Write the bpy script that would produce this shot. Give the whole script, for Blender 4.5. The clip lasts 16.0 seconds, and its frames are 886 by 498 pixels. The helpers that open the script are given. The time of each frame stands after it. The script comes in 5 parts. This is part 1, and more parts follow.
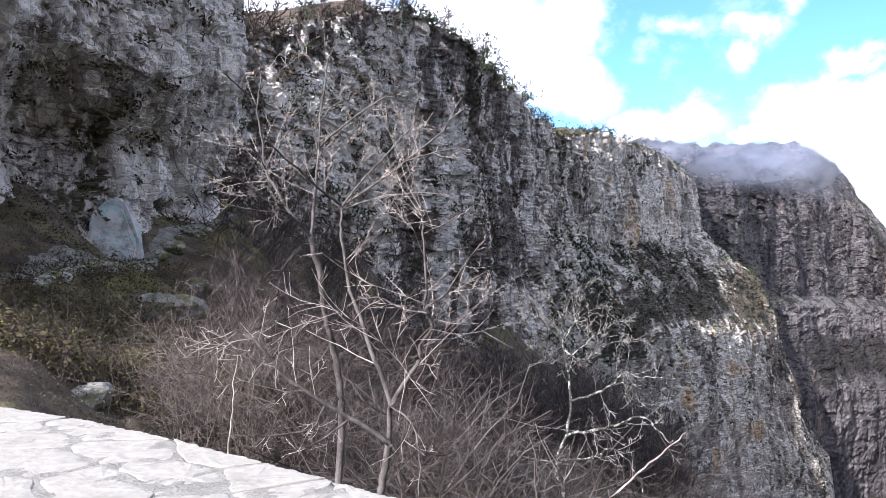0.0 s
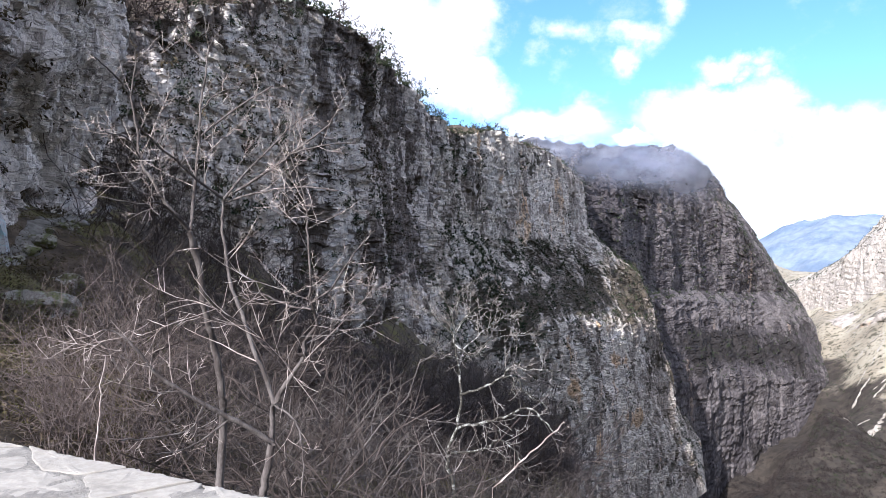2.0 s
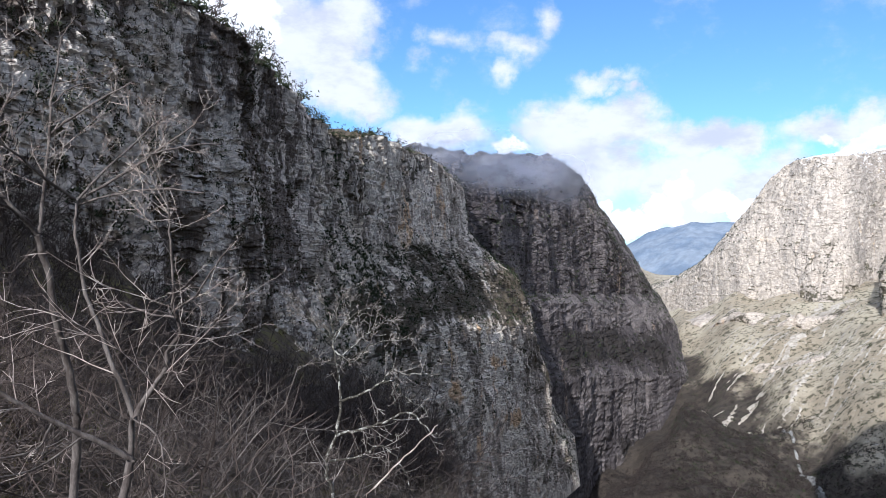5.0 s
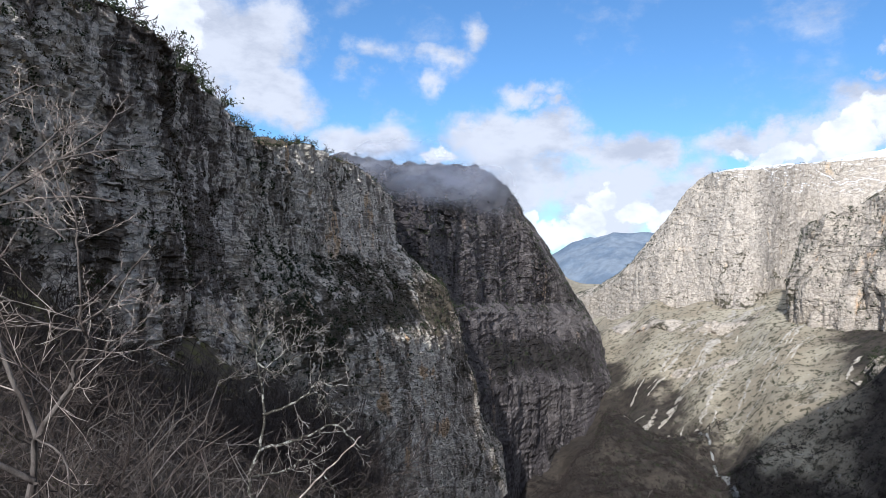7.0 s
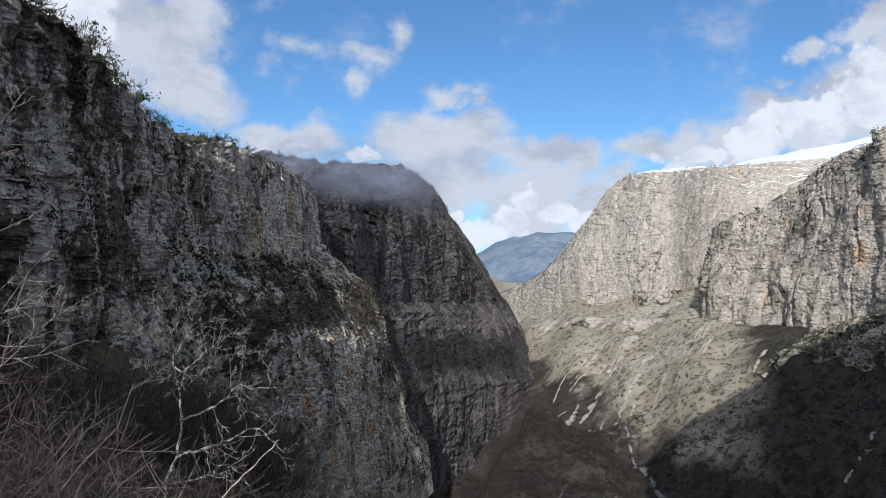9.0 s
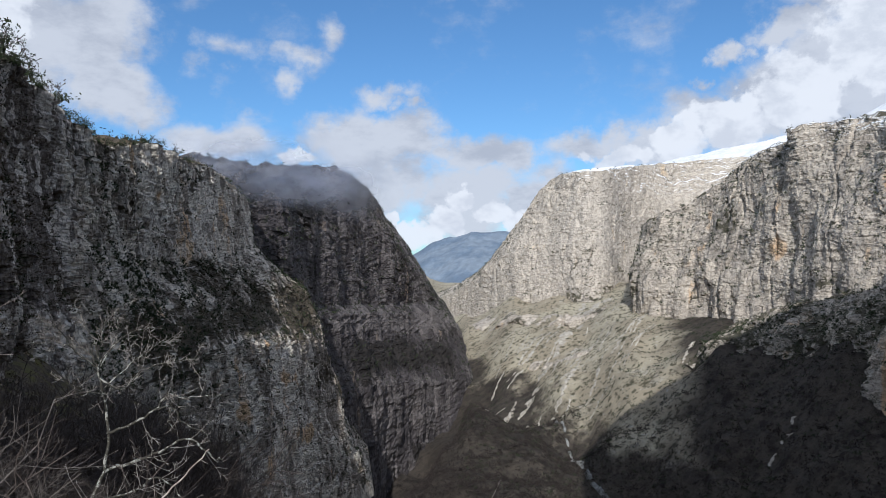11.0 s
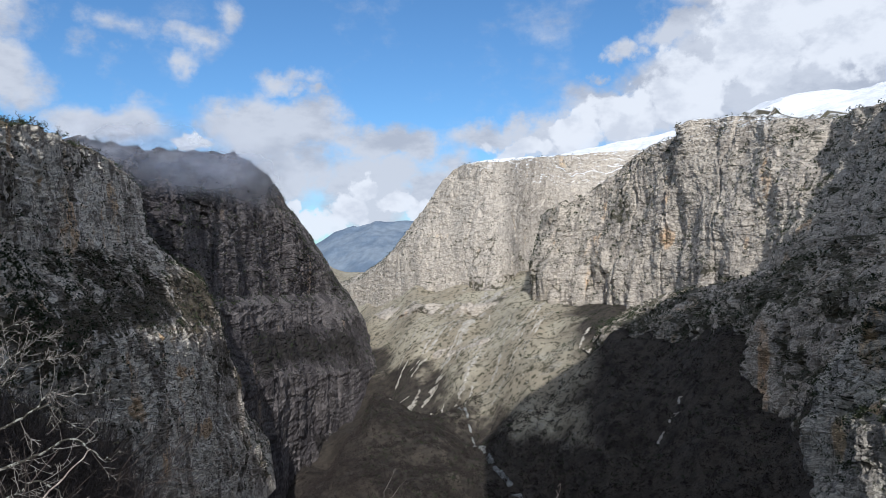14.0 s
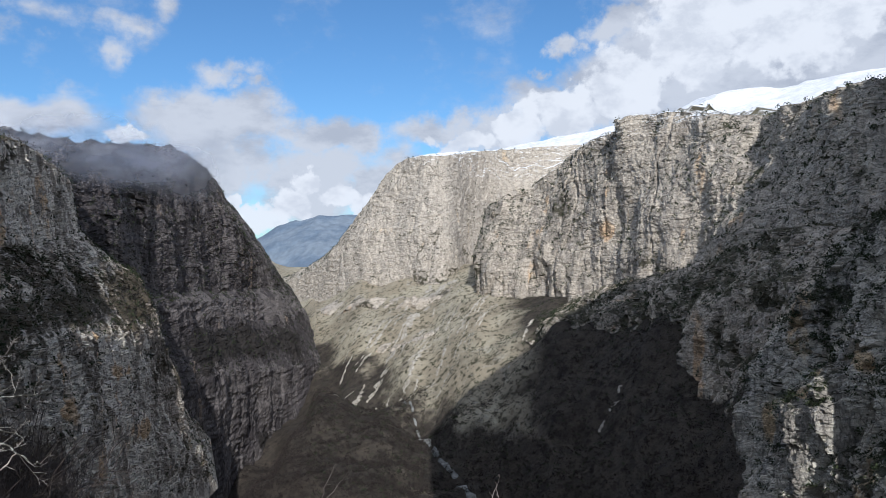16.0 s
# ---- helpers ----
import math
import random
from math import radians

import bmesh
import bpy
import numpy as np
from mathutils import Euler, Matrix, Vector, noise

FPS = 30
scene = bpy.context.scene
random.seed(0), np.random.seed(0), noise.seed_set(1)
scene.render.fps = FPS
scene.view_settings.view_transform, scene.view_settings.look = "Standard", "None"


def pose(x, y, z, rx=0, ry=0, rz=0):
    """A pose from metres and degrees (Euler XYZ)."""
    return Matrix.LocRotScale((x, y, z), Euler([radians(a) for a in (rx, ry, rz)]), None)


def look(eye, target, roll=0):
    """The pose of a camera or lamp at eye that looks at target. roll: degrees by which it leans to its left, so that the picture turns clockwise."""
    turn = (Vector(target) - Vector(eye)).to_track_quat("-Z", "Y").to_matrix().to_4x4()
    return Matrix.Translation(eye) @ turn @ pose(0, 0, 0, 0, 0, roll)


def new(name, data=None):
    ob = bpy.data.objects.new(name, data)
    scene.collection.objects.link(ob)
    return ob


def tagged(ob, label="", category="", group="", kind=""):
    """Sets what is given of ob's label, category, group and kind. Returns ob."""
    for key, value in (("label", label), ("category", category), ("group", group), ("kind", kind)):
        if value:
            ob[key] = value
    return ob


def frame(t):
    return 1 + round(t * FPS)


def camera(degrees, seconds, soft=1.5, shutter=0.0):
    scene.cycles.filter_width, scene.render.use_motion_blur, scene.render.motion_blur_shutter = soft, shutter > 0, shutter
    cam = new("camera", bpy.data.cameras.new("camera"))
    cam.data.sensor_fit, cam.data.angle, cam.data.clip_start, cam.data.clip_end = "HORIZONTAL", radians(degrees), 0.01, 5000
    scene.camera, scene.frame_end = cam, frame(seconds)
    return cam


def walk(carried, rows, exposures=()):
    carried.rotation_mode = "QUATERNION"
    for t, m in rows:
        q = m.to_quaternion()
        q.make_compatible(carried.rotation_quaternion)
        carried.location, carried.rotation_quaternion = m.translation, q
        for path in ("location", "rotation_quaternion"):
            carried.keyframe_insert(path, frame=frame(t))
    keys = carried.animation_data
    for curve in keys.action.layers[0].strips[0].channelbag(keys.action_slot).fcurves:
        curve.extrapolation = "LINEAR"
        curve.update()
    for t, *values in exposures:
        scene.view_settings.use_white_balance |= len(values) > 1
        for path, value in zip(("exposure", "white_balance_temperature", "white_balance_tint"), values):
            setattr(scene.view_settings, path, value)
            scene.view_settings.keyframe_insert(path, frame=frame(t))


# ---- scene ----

LENS = 63.84
EYE, ARM = 1.6, 0.35          # eye height above the path; the arm on which the camera swings round
# seconds, heading (clockwise from +y), pitch, roll
ROWS = [
    (0.0, 0.00, 0.00, 0.80), (0.5, 2.07, -0.74, 0.76), (1.0, 4.14, -0.79, 0.92), (1.5, 5.53, -0.20, 1.11),
    (2.0, 8.49, -0.20, 1.11), (2.5, 10.69, -0.05, 1.17), (3.0, 12.26, -0.34, 1.30), (3.5, 13.84, 0.11, 1.12),
    (4.0, 15.01, 0.13, 1.08), (6.5, 22.62, 1.14, 1.01), (7.0, 23.72, 1.28, 0.95), (7.5, 25.05, 1.43, 0.78),
    (8.0, 27.09, 1.39, 0.87), (8.5, 28.65, 1.30, 0.88), (9.0, 29.70, 1.34, 0.71), (9.5, 30.89, 1.40, 0.09),
    (12.0, 37.11, 1.24, -0.56), (12.5, 38.08, 0.99, -0.81), (13.0, 39.16, 0.53, -1.02), (13.5, 40.48, 0.42, -0.64),
    (14.0, 42.55, 0.47, -0.69), (14.5, 43.54, 0.18, -0.98), (15.0, 44.57, 0.35, -1.12), (15.5, 45.90, 0.35, -1.14),
    (16.0, 47.05, -0.09, -1.07),
]


def stand(h, p, r):
    a = radians(h)
    return pose(ARM * math.sin(a), ARM * (math.cos(a) - 1), EYE, 90, 0, -h) @ pose(0, 0, 0, p, 0, r)


cam = camera(LENS, 16.0, soft=0.8)
walk(cam, [(t, stand(h, p, r)) for t, h, p, r in ROWS],
     exposures=[(0.0, 1.0, 5650, 17), (2.0, 0.78, 5650, 17), (4.0, 0.33, 5650, 15), (6.5, -0.02, 5700, 12), (8.0, -0.3, 5720, 11), (9.5, -0.46, 5740, 10), (16.0, -0.46, 5740, 10)])

# ---------------------------------------------------------------- light
SUN_AZ, SUN_EL = 220.0, 30.0
sun_way = Vector((math.sin(radians(SUN_AZ)) * math.cos(radians(SUN_EL)), math.cos(radians(SUN_AZ)) * math.cos(radians(SUN_EL)), math.sin(radians(SUN_EL))))
sun_data = bpy.data.lights.new("sun", "SUN")
sun_data.energy, sun_data.angle, sun_data.color = 5.4, radians(0.53), (1.0, 0.93, 0.83)
sun = new("sun", sun_data)
sun.matrix_world = look(sun_way * 100, (0, 0, 0))


class Nodes:
    """Short hand for a node tree."""

    def __init__(self, tree):
        self.tree = tree
        tree.nodes.clear()

    def add(self, kind, **given):
        node = self.tree.nodes.new(kind)
        for key, value in given.items():
            setattr(node, key, value)
        return node

    def put(self, socket, value):
        if isinstance(value, bpy.types.NodeSocket):
            self.tree.links.new(value, socket)
        elif value is not None:
            socket.default_value = value

    def math(self, op, a, b=None, c=None, clamp=False):
        node = self.add("ShaderNodeMath", operation=op, use_clamp=clamp)
        for i, v in enumerate((a, b, c)):
            if v is not None:
                self.put(node.inputs[i], v)
        return node.outputs[0]

    def ramp(self, value, lo, hi, a=0.0, b=1.0, smooth=True):
        node = self.add("ShaderNodeMapRange", interpolation_type="SMOOTHSTEP" if smooth else "LINEAR")
        for i, v in enumerate((value, lo, hi, a, b)):
            self.put(node.inputs[i], v)
        return node.outputs[0]

    def mix(self, f, a, b, how="MIX"):
        node = self.add("ShaderNodeMix", data_type="RGBA", blend_type=how)
        self.put(node.inputs[0], f)
        self.put(node.inputs[6], a if isinstance(a, bpy.types.NodeSocket) else (*a, 1))
        self.put(node.inputs[7], b if isinstance(b, bpy.types.NodeSocket) else (*b, 1))
        return node.outputs[2]

    def noise(self, where, scale, detail=4.0, rough=0.55, stretch=(1, 1, 1), warp=0.0):
        m = self.add("ShaderNodeMapping")
        self.put(m.inputs[0], where)
        m.inputs[3].default_value = stretch
        n = self.add("ShaderNodeTexNoise")
        self.put(n.inputs["Vector"], m.outputs[0])
        for key, v in (("Scale", scale), ("Detail", detail), ("Roughness", rough), ("Distortion", warp)):
            self.put(n.inputs[key], v)
        return n.outputs[0]


# clouds of the sky: heading, height, half width, half height (degrees), weight
CLOUDS = [
    (2, 16.5, 7, 4.5, 1.2), (8, 16.0, 5.0, 3.5, 1.1), (10.5, 12.8, 4.4, 2.2, 1.0), (-14, 21, 9, 6, 1.1), (18.4, 16.6, 2.2, 1.4, .42), (16.6, 14.6, 1.3, 1.2, .34), (25.0, 17.8, 1.7, 1.5, .46), (23.6, 16.0, 2.9, 1.1, .5), (22.9, 13.8, 1.3, 1.5, .44),
    (29.4, 13.6, 2.2, 0.9, .6), (31.4, 12.8, 1.2, .7, .5), (17.5, 9.6, 4.0, 1.6, .7), (27.4, 9.8, 3.2, 2.5, 1.0), (32, 9.7, 4.4, 2.3, 1.05), (37.4, 9.1, 4.2, 2.0, 1.05), (40.2, 8.8, 2.4, 1.8, .9), (30, 6.4, 5, 3.0, .8), (38, 5.6, 5.5, 3.4, .85), (43, 5.2, 3, 3.0, .8),
    (46.5, 9.3, 4.2, 1.1, .66), (52, 9.0, 4, 1.6, 1.0), (57, 10.4, 4, 2.8, 1.2), (63, 12.4, 5.5, 4.4, 1.4), (70, 14.5, 7.5, 6.5, 1.6), (80, 17, 12, 11, 1.6),
    (57.2, 15.8, 1.6, .8, .8), (60.2, 16.9, 2.6, 1.2, .95), (65, 19.5, 6, 2.6, 1.0), (56.4, 13.8, 1.1, .5, .6), (59.2, 14.0, 1.0, .6, .6), (68, 21, 8, 4, 1.2),
]
# crisp heads of cumulus: heading, height, half width, half height
CUMULUS = [
    (36.3, 5.2, 1.3, 1.2), (38.8, 4.2, 1.9, 1.1), (35.2, 3.7, 1.9, 1.2), (32.8, 2.6, 2.2, 1.2), (41, 3.2, 1.4, 1.0), (22.8, 8.6, 1.6, .7), (49.0, 8.3, 3.0, .8), (30.8, 3.6, 1.0, .8),
    (53.4, 9.4, 2.2, 1.8), (56.8, 10.6, 2.8, 2.0), (61.5, 12.4, 3.0, 3.0), (66.5, 15.5, 4.2, 4.4), (73, 18.5, 7, 6.5), (1, 17.5, 4, 3),
]
world = bpy.data.worlds.new("sky")
scene.world = world
world.use_nodes = True
k = Nodes(world.node_tree)
sky = k.add("ShaderNodeTexSky", sky_type="NISHITA", sun_disc=False)
sky.sun_elevation, sky.sun_rotation, sky.altitude = radians(SUN_EL), radians(SUN_AZ), 1000
coord = k.add("ShaderNodeTexCoord").outputs["Generated"]
xyz = k.add("ShaderNodeSeparateXYZ")
k.put(xyz.inputs[0], coord)
az = k.math("MULTIPLY", k.math("ARCTAN2", xyz.outputs[0], xyz.outputs[1]), 57.2958)
el = k.math("MULTIPLY", k.math("ARCSINE", xyz.outputs[2]), 57.2958)
def bent(value, much, scale, seed):
    """An angle, bent to and fro by turbulence."""
    shift = k.add("ShaderNodeVectorMath", operation="ADD")
    k.put(shift.inputs[0], coord)
    shift.inputs[1].default_value = (seed, 0.7 * seed, 0.3)
    return k.math("ADD", value, k.math("MULTIPLY", k.math("SUBTRACT", k.noise(shift.outputs[0], scale, 6.0, 0.6), 0.5), much))


az_cloud = bent(az, 11.0, 8.0, 3.1)
el_cloud = bent(el, 7.0, 8.0, 8.7)
az_head = bent(az, 3.6, 22.0, 5.3)
el_head = bent(el, 3.0, 22.0, 2.9)
puff = k.noise(coord, 9.0, 9.0, 0.58, (1, 1, 1.5))
fine = k.noise(coord, 34.0, 6.0, 0.6, (1, 1, 1.4))
cover = k.ramp(k.noise(coord, 2.6, 3.0, 0.5, (1, 1, 2.2)), 0.37, 0.57, 0.0, 0.95)
# in front the sky holds the clouds named above, round about it is as broken
front = k.math("MULTIPLY", k.ramp(az, -40.0, -28.0), k.ramp(az, 100.0, 84.0))
cover = k.math("MULTIPLY", cover, k.math("SUBTRACT", 1.0, k.math("MULTIPLY", front, k.ramp(el, 40.0, 26.0))))
for a, e, ra, re, weight in CLOUDS:
    dx = k.math("DIVIDE", k.math("SUBTRACT", az_cloud, a), ra)
    dy = k.math("DIVIDE", k.math("SUBTRACT", el_cloud, e), re)
    r2 = k.math("ADD", k.math("MULTIPLY", dx, dx), k.math("MULTIPLY", dy, dy))
    cover = k.math("MAXIMUM", cover, k.math("MULTIPLY", k.math("SUBTRACT", 1.35, k.math("SQRT", r2)), weight))
thick = k.math("ADD", cover, k.math("ADD", k.math("MULTIPLY", k.math("SUBTRACT", puff, 0.5), 1.35), k.math("MULTIPLY", k.math("SUBTRACT", fine, 0.5), 0.45)))
heads = 0.0
for a, e, ra, re in CUMULUS:
    dx = k.math("DIVIDE", k.math("SUBTRACT", az_head, a), ra)
    dy = k.math("DIVIDE", k.math("SUBTRACT", el_head, e), re)
    r2 = k.math("ADD", k.math("MULTIPLY", dx, dx), k.math("MULTIPLY", dy, dy))
    heads = k.math("MAXIMUM", heads, k.math("SUBTRACT", 1.3, k.math("SQRT", r2)))
base = heads
lumps = k.noise(coord, 26.0, 7.0, 0.55, (1, 1, 1.2))
heads = k.math("ADD", heads, k.math("MULTIPLY", k.math("SUBTRACT", lumps, 0.5), 1.5))
crisp = k.math("MULTIPLY", k.ramp(heads, 0.24, 0.50), k.ramp(base, 0.02, 0.25))
veil = k.math("MULTIPLY", k.ramp(thick, 0.0, 0.70), 0.97)
shade = k.ramp(k.noise(coord, 12.0, 6.0, 0.6, (1, 1, 2.0)), 0.30, 0.58)
white = k.mix(shade, (0.66, 0.68, 0.735), (0.90, 0.905, 0.93))
skycol = k.mix(1.0, sky.outputs[0], (0.097, 0.134, 0.158), "MULTIPLY")
bright = k.mix(k.ramp(k.noise(coord, 17.0, 7.0, 0.6, (1, 1, 1.6)), 0.34, 0.56), (0.95, 0.96, 0.99), (1.20, 1.19, 1.18))
final = k.mix(k.math("MULTIPLY", crisp, 0.93), k.mix(veil, skycol, white), bright)
bg = k.add("ShaderNodeBackground")
k.put(bg.inputs[0], final)
k.put(k.add("ShaderNodeOutputWorld").inputs[0], bg.outputs[0])


# ---------------------------------------------------------------- arithmetic of forms
def lattice(ix, iy, iz, seed):
    h = (ix * 374761393 + iy * 668265263 + iz * 1440662683 + seed * 1274126177) & 0xFFFFFFFF
    h = ((h ^ (h >> 13)) * 1103515245) & 0xFFFFFFFF
    h = ((h ^ (h >> 16)) * 2246822519) & 0xFFFFFFFF
    return ((h ^ (h >> 15)) & 0xFFFF) / 32767.5 - 1.0


def smooth_noise(x, y, z, seed=0):
    ix, iy, iz = np.floor(x).astype(np.int64), np.floor(y).astype(np.int64), np.floor(z).astype(np.int64)
    fx, fy, fz = x - ix, y - iy, z - iz
    ux, uy, uz = fx * fx * (3 - 2 * fx), fy * fy * (3 - 2 * fy), fz * fz * (3 - 2 * fz)
    out = 0
    for a in (0, 1):
        for b in (0, 1):
            for c in (0, 1):
                out = out + lattice(ix + a, iy + b, iz + c, seed) * (ux if a else 1 - ux) * (uy if b else 1 - uy) * (uz if c else 1 - uz)
    return out


def fbm(x, y, z, octaves=4, seed=0, gain=0.5):
    total, amp = 0, 1.0
    for o in range(octaves):
        total = total + amp * smooth_noise(x, y, z, seed + o * 17)
        x, y, z, amp = x * 2.03, y * 2.03, z * 2.03, amp * gain
    return total


def at(a, d, e):
    """A place by heading, level distance and height angle from the first eye."""
    a = np.radians(a)
    return np.stack([d * np.sin(a), d * np.cos(a), EYE + d * np.tan(np.radians(e))], -1)


def resample(rows, n):
    """A smooth line through rows, in n even steps of the row number (Catmull-Rom)."""
    p = np.asarray(rows, float)
    p = np.vstack([2 * p[0] - p[1], p, 2 * p[-1] - p[-2]])
    s = np.linspace(0, len(rows) - 1, n)
    i = np.minimum(s.astype(int), len(rows) - 2)
    f = (s - i)[:, None]
    a, b, c, d = p[i], p[i + 1], p[i + 2], p[i + 3]
    return 0.5 * (2 * b + (c - a) * f + (2 * a - 5 * b + 4 * c - d) * f ** 2 + (3 * b - a - 3 * c + d) * f ** 3)


def grid_mesh(name, pts, material, smooth=True, attrs=None):
    """A mesh from a grid of points (rows, columns, 3)."""
    nv, nu, _ = pts.shape
    me = bpy.data.meshes.new(name)
    idx = np.arange(nv * nu).reshape(nv, nu)
    quads = np.stack([idx[:-1, :-1], idx[:-1, 1:], idx[1:, 1:], idx[1:, :-1]], -1).reshape(-1, 4)
    fill_mesh(me, pts.reshape(-1, 3), quads, smooth)
    for key, values in (attrs or {}).items():
        me.attributes.new(key, "FLOAT", "POINT").data.foreach_set("value", values.astype(np.float32).ravel())
    me.materials.append(material)
    return me


def fill_mesh(me, verts, faces, smooth=True):
    faces = np.asarray(faces)
    n = faces.shape[1]
    me.vertices.add(len(verts))
    me.vertices.foreach_set("co", np.asarray(verts, np.float32).ravel())
    me.loops.add(faces.size)
    me.loops.foreach_set("vertex_index", faces.astype(np.int32).ravel())
    me.polygons.add(len(faces))
    me.polygons.foreach_set("loop_start", np.arange(0, faces.size, n, dtype=np.int32))
    me.polygons.foreach_set("use_smooth", np.full(len(faces), smooth))
    me.update(calc_edges=True)


# ---------------------------------------------------------------- materials
def material(name):
    m = bpy.data.materials.new(name)
    m.use_nodes = True
    return m, Nodes(m.node_tree)


def finish(k, colour, rough=0.9, bump=None, strength=0.5, distance=0.1, spec=0.2):
    b = k.add("ShaderNodeBsdfPrincipled")
    k.put(b.inputs["Base Color"], colour)
    k.put(b.inputs["Roughness"], rough)
    k.put(b.inputs["Specular IOR Level"], spec)
    if bump is not None:
        n = k.add("ShaderNodeBump")
        n.inputs["Strength"].default_value, n.inputs["Distance"].default_value = strength, distance
        k.put(n.inputs["Height"], bump)
        k.put(b.inputs["Normal"], n.outputs[0])
    k.put(k.add("ShaderNodeOutputMaterial").inputs[0], b.outputs[0])


def rock_material(name, size, light, stain, dark, warm, scrub, bare=0.5, ochre=0.62, scrub_amount=0.4, tall=0.3, beds=0.5, crack=0.6, relief=0.8, snow=None, cell=1.0, streak=0.7, speck=0.2):
    """Weathered limestone: pale scars on stained rock, black water streaks, thin beds, scrub. size: metres of the pattern; bare: how much is pale."""
    m, k = material(name)
    where = k.add("ShaderNodeNewGeometry").outputs["Position"]
    veg = k.add("ShaderNodeAttribute", attribute_name="veg").outputs["Fac"]
    scars = k.noise(where, 0.45 / size, 8.0, 0.56, (1.5, 1.5, tall))
    runs = k.noise(where, 1.7 / size, 8.0, 0.66, (1.5, 1.5, tall * 0.45), 0.2)
    thin = k.noise(where, 5.5 / size, 6.0, 0.62, (1.3, 1.3, tall * 0.35), 0.2)
    bed = k.noise(where, 2.6 / size, 6.0, 0.62, (0.10, 0.10, 1.7), 0.25)
    grain = k.noise(where, 5.0 / size, 9.0, 0.72, (1, 1, 0.8))
    tone = k.noise(where, 0.11 / size, 5.0, 0.6, (1, 1, 0.6))
    # joint blocks: each with its own tone, dark open joints between them
    wobble = k.noise(where, 0.9 / cell, 4.0, 0.6)
    grid = k.add("ShaderNodeVectorMath", operation="MULTIPLY_ADD")
    k.put(grid.inputs[0], where)
    grid.inputs[1].default_value = (1 / cell, 1 / cell, 1.7 / cell)
    k.put(grid.inputs[2], k.math("MULTIPLY", wobble, 1.6))
    block = k.add("ShaderNodeTexVoronoi", feature="F1")
    k.put(block.inputs["Vector"], grid.outputs[0])
    block.inputs["Scale"].default_value = 1.0
    split = k.add("ShaderNodeTexVoronoi", feature="DISTANCE_TO_EDGE")
    k.put(split.inputs["Vector"], grid.outputs[0])
    split.inputs["Scale"].default_value = 1.0
    tint = k.add("ShaderNodeSeparateXYZ")
    k.put(tint.inputs[0], block.outputs["Color"])
    lot = tint.outputs[0]
    scar = k.add("ShaderNodeAttribute", attribute_name="scar").outputs["Fac"]
    rust = k.add("ShaderNodeAttribute", attribute_name="rust").outputs["Fac"]
    pale = k.math("ADD", k.math("MULTIPLY", scars, 0.68), k.math("MULTIPLY", runs, 0.32))
    pale = k.math("ADD", pale, k.math("ADD", k.math("MULTIPLY", scar, 0.17), k.math("MULTIPLY", k.math("SUBTRACT", lot, 0.5), 0.045)))
    th = 0.5 + (0.5 - bare) * 0.28
    old = k.mix(k.ramp(tone, 0.35, 0.65), stain, tuple(c * 1.5 for c in stain))
    old = k.mix(k.math("MULTIPLY", k.ramp(runs, 0.50, 0.60), streak), old, dark)
    old = k.mix(k.math("MULTIPLY", k.ramp(thin, 0.52, 0.60), streak * 0.7), old, dark)
    old = k.mix(k.math("MULTIPLY", k.ramp(thin, 0.45, 0.38), 0.5), old, tuple(0.5 * c + 0.5 * d for c, d in zip(light, stain)))
    body = k.mix(k.ramp(grain, 0.35, 0.65), tuple(c * 0.75 for c in light), light)
    body = k.mix(k.ramp(k.math("ADD", k.noise(where, 0.3 / size, 6.0, 0.62, (1, 1, 0.5)), k.math("MULTIPLY", rust, 0.2)), ochre, ochre + 0.09), body, warm)
    body = k.mix(k.math("MULTIPLY", k.ramp(runs, 0.57, 0.66), 0.8), body, tuple(0.6 * c + 0.4 * d for c, d in zip(dark, stain)))
    col = k.mix(k.ramp(pale, th - 0.012, th + 0.018), old, body)
    col = k.mix(k.math("MULTIPLY", k.math("MULTIPLY", k.ramp(bed, 0.56, 0.64), k.ramp(tone, 0.42, 0.6, 0.15, 0.8)), beds), col, dark)
    col = k.mix(k.ramp(grain, 0.30, 0.46, crack, 0.0), col, dark)
    col = k.mix(k.ramp(tint.outputs[1], 0.6, 1.0, 0.0, speck), col, tuple(c * 0.5 for c in stain))
    col = k.mix(k.ramp(tint.outputs[2], 0.80, 1.0, 0.0, 0.22), col, light)
    joint = k.math("MULTIPLY", k.ramp(split.outputs["Distance"], 0.02, 0.07, 1.0, 0.0), k.ramp(wobble, 0.40, 0.55))
    col = k.mix(k.math("MULTIPLY", joint, 0.5), col, tuple(c * 0.8 for c in dark))
    cover = k.math("ADD", k.math("SUBTRACT", veg, k.math("MULTIPLY", scar, 0.45)), k.math("ADD", k.math("MULTIPLY", k.math("SUBTRACT", k.noise(where, 1.6 / size, 8.0, 0.7), 0.5), 1.7), k.math("MULTIPLY", k.math("SUBTRACT", k.noise(where, 0.22 / size, 4.0, 0.55, (1, 1, 1.6)), 0.5), 2.0)))
    sc = k.mix(k.ramp(k.noise(where, 1.1 / size, 4.0, 0.6), 0.4, 0.6), scrub, tuple(c * 0.5 for c in scrub))
    col = k.mix(k.math("MULTIPLY", k.ramp(cover, 1.0 - scrub_amount, 1.15 - scrub_amount), 0.92), col, sc)
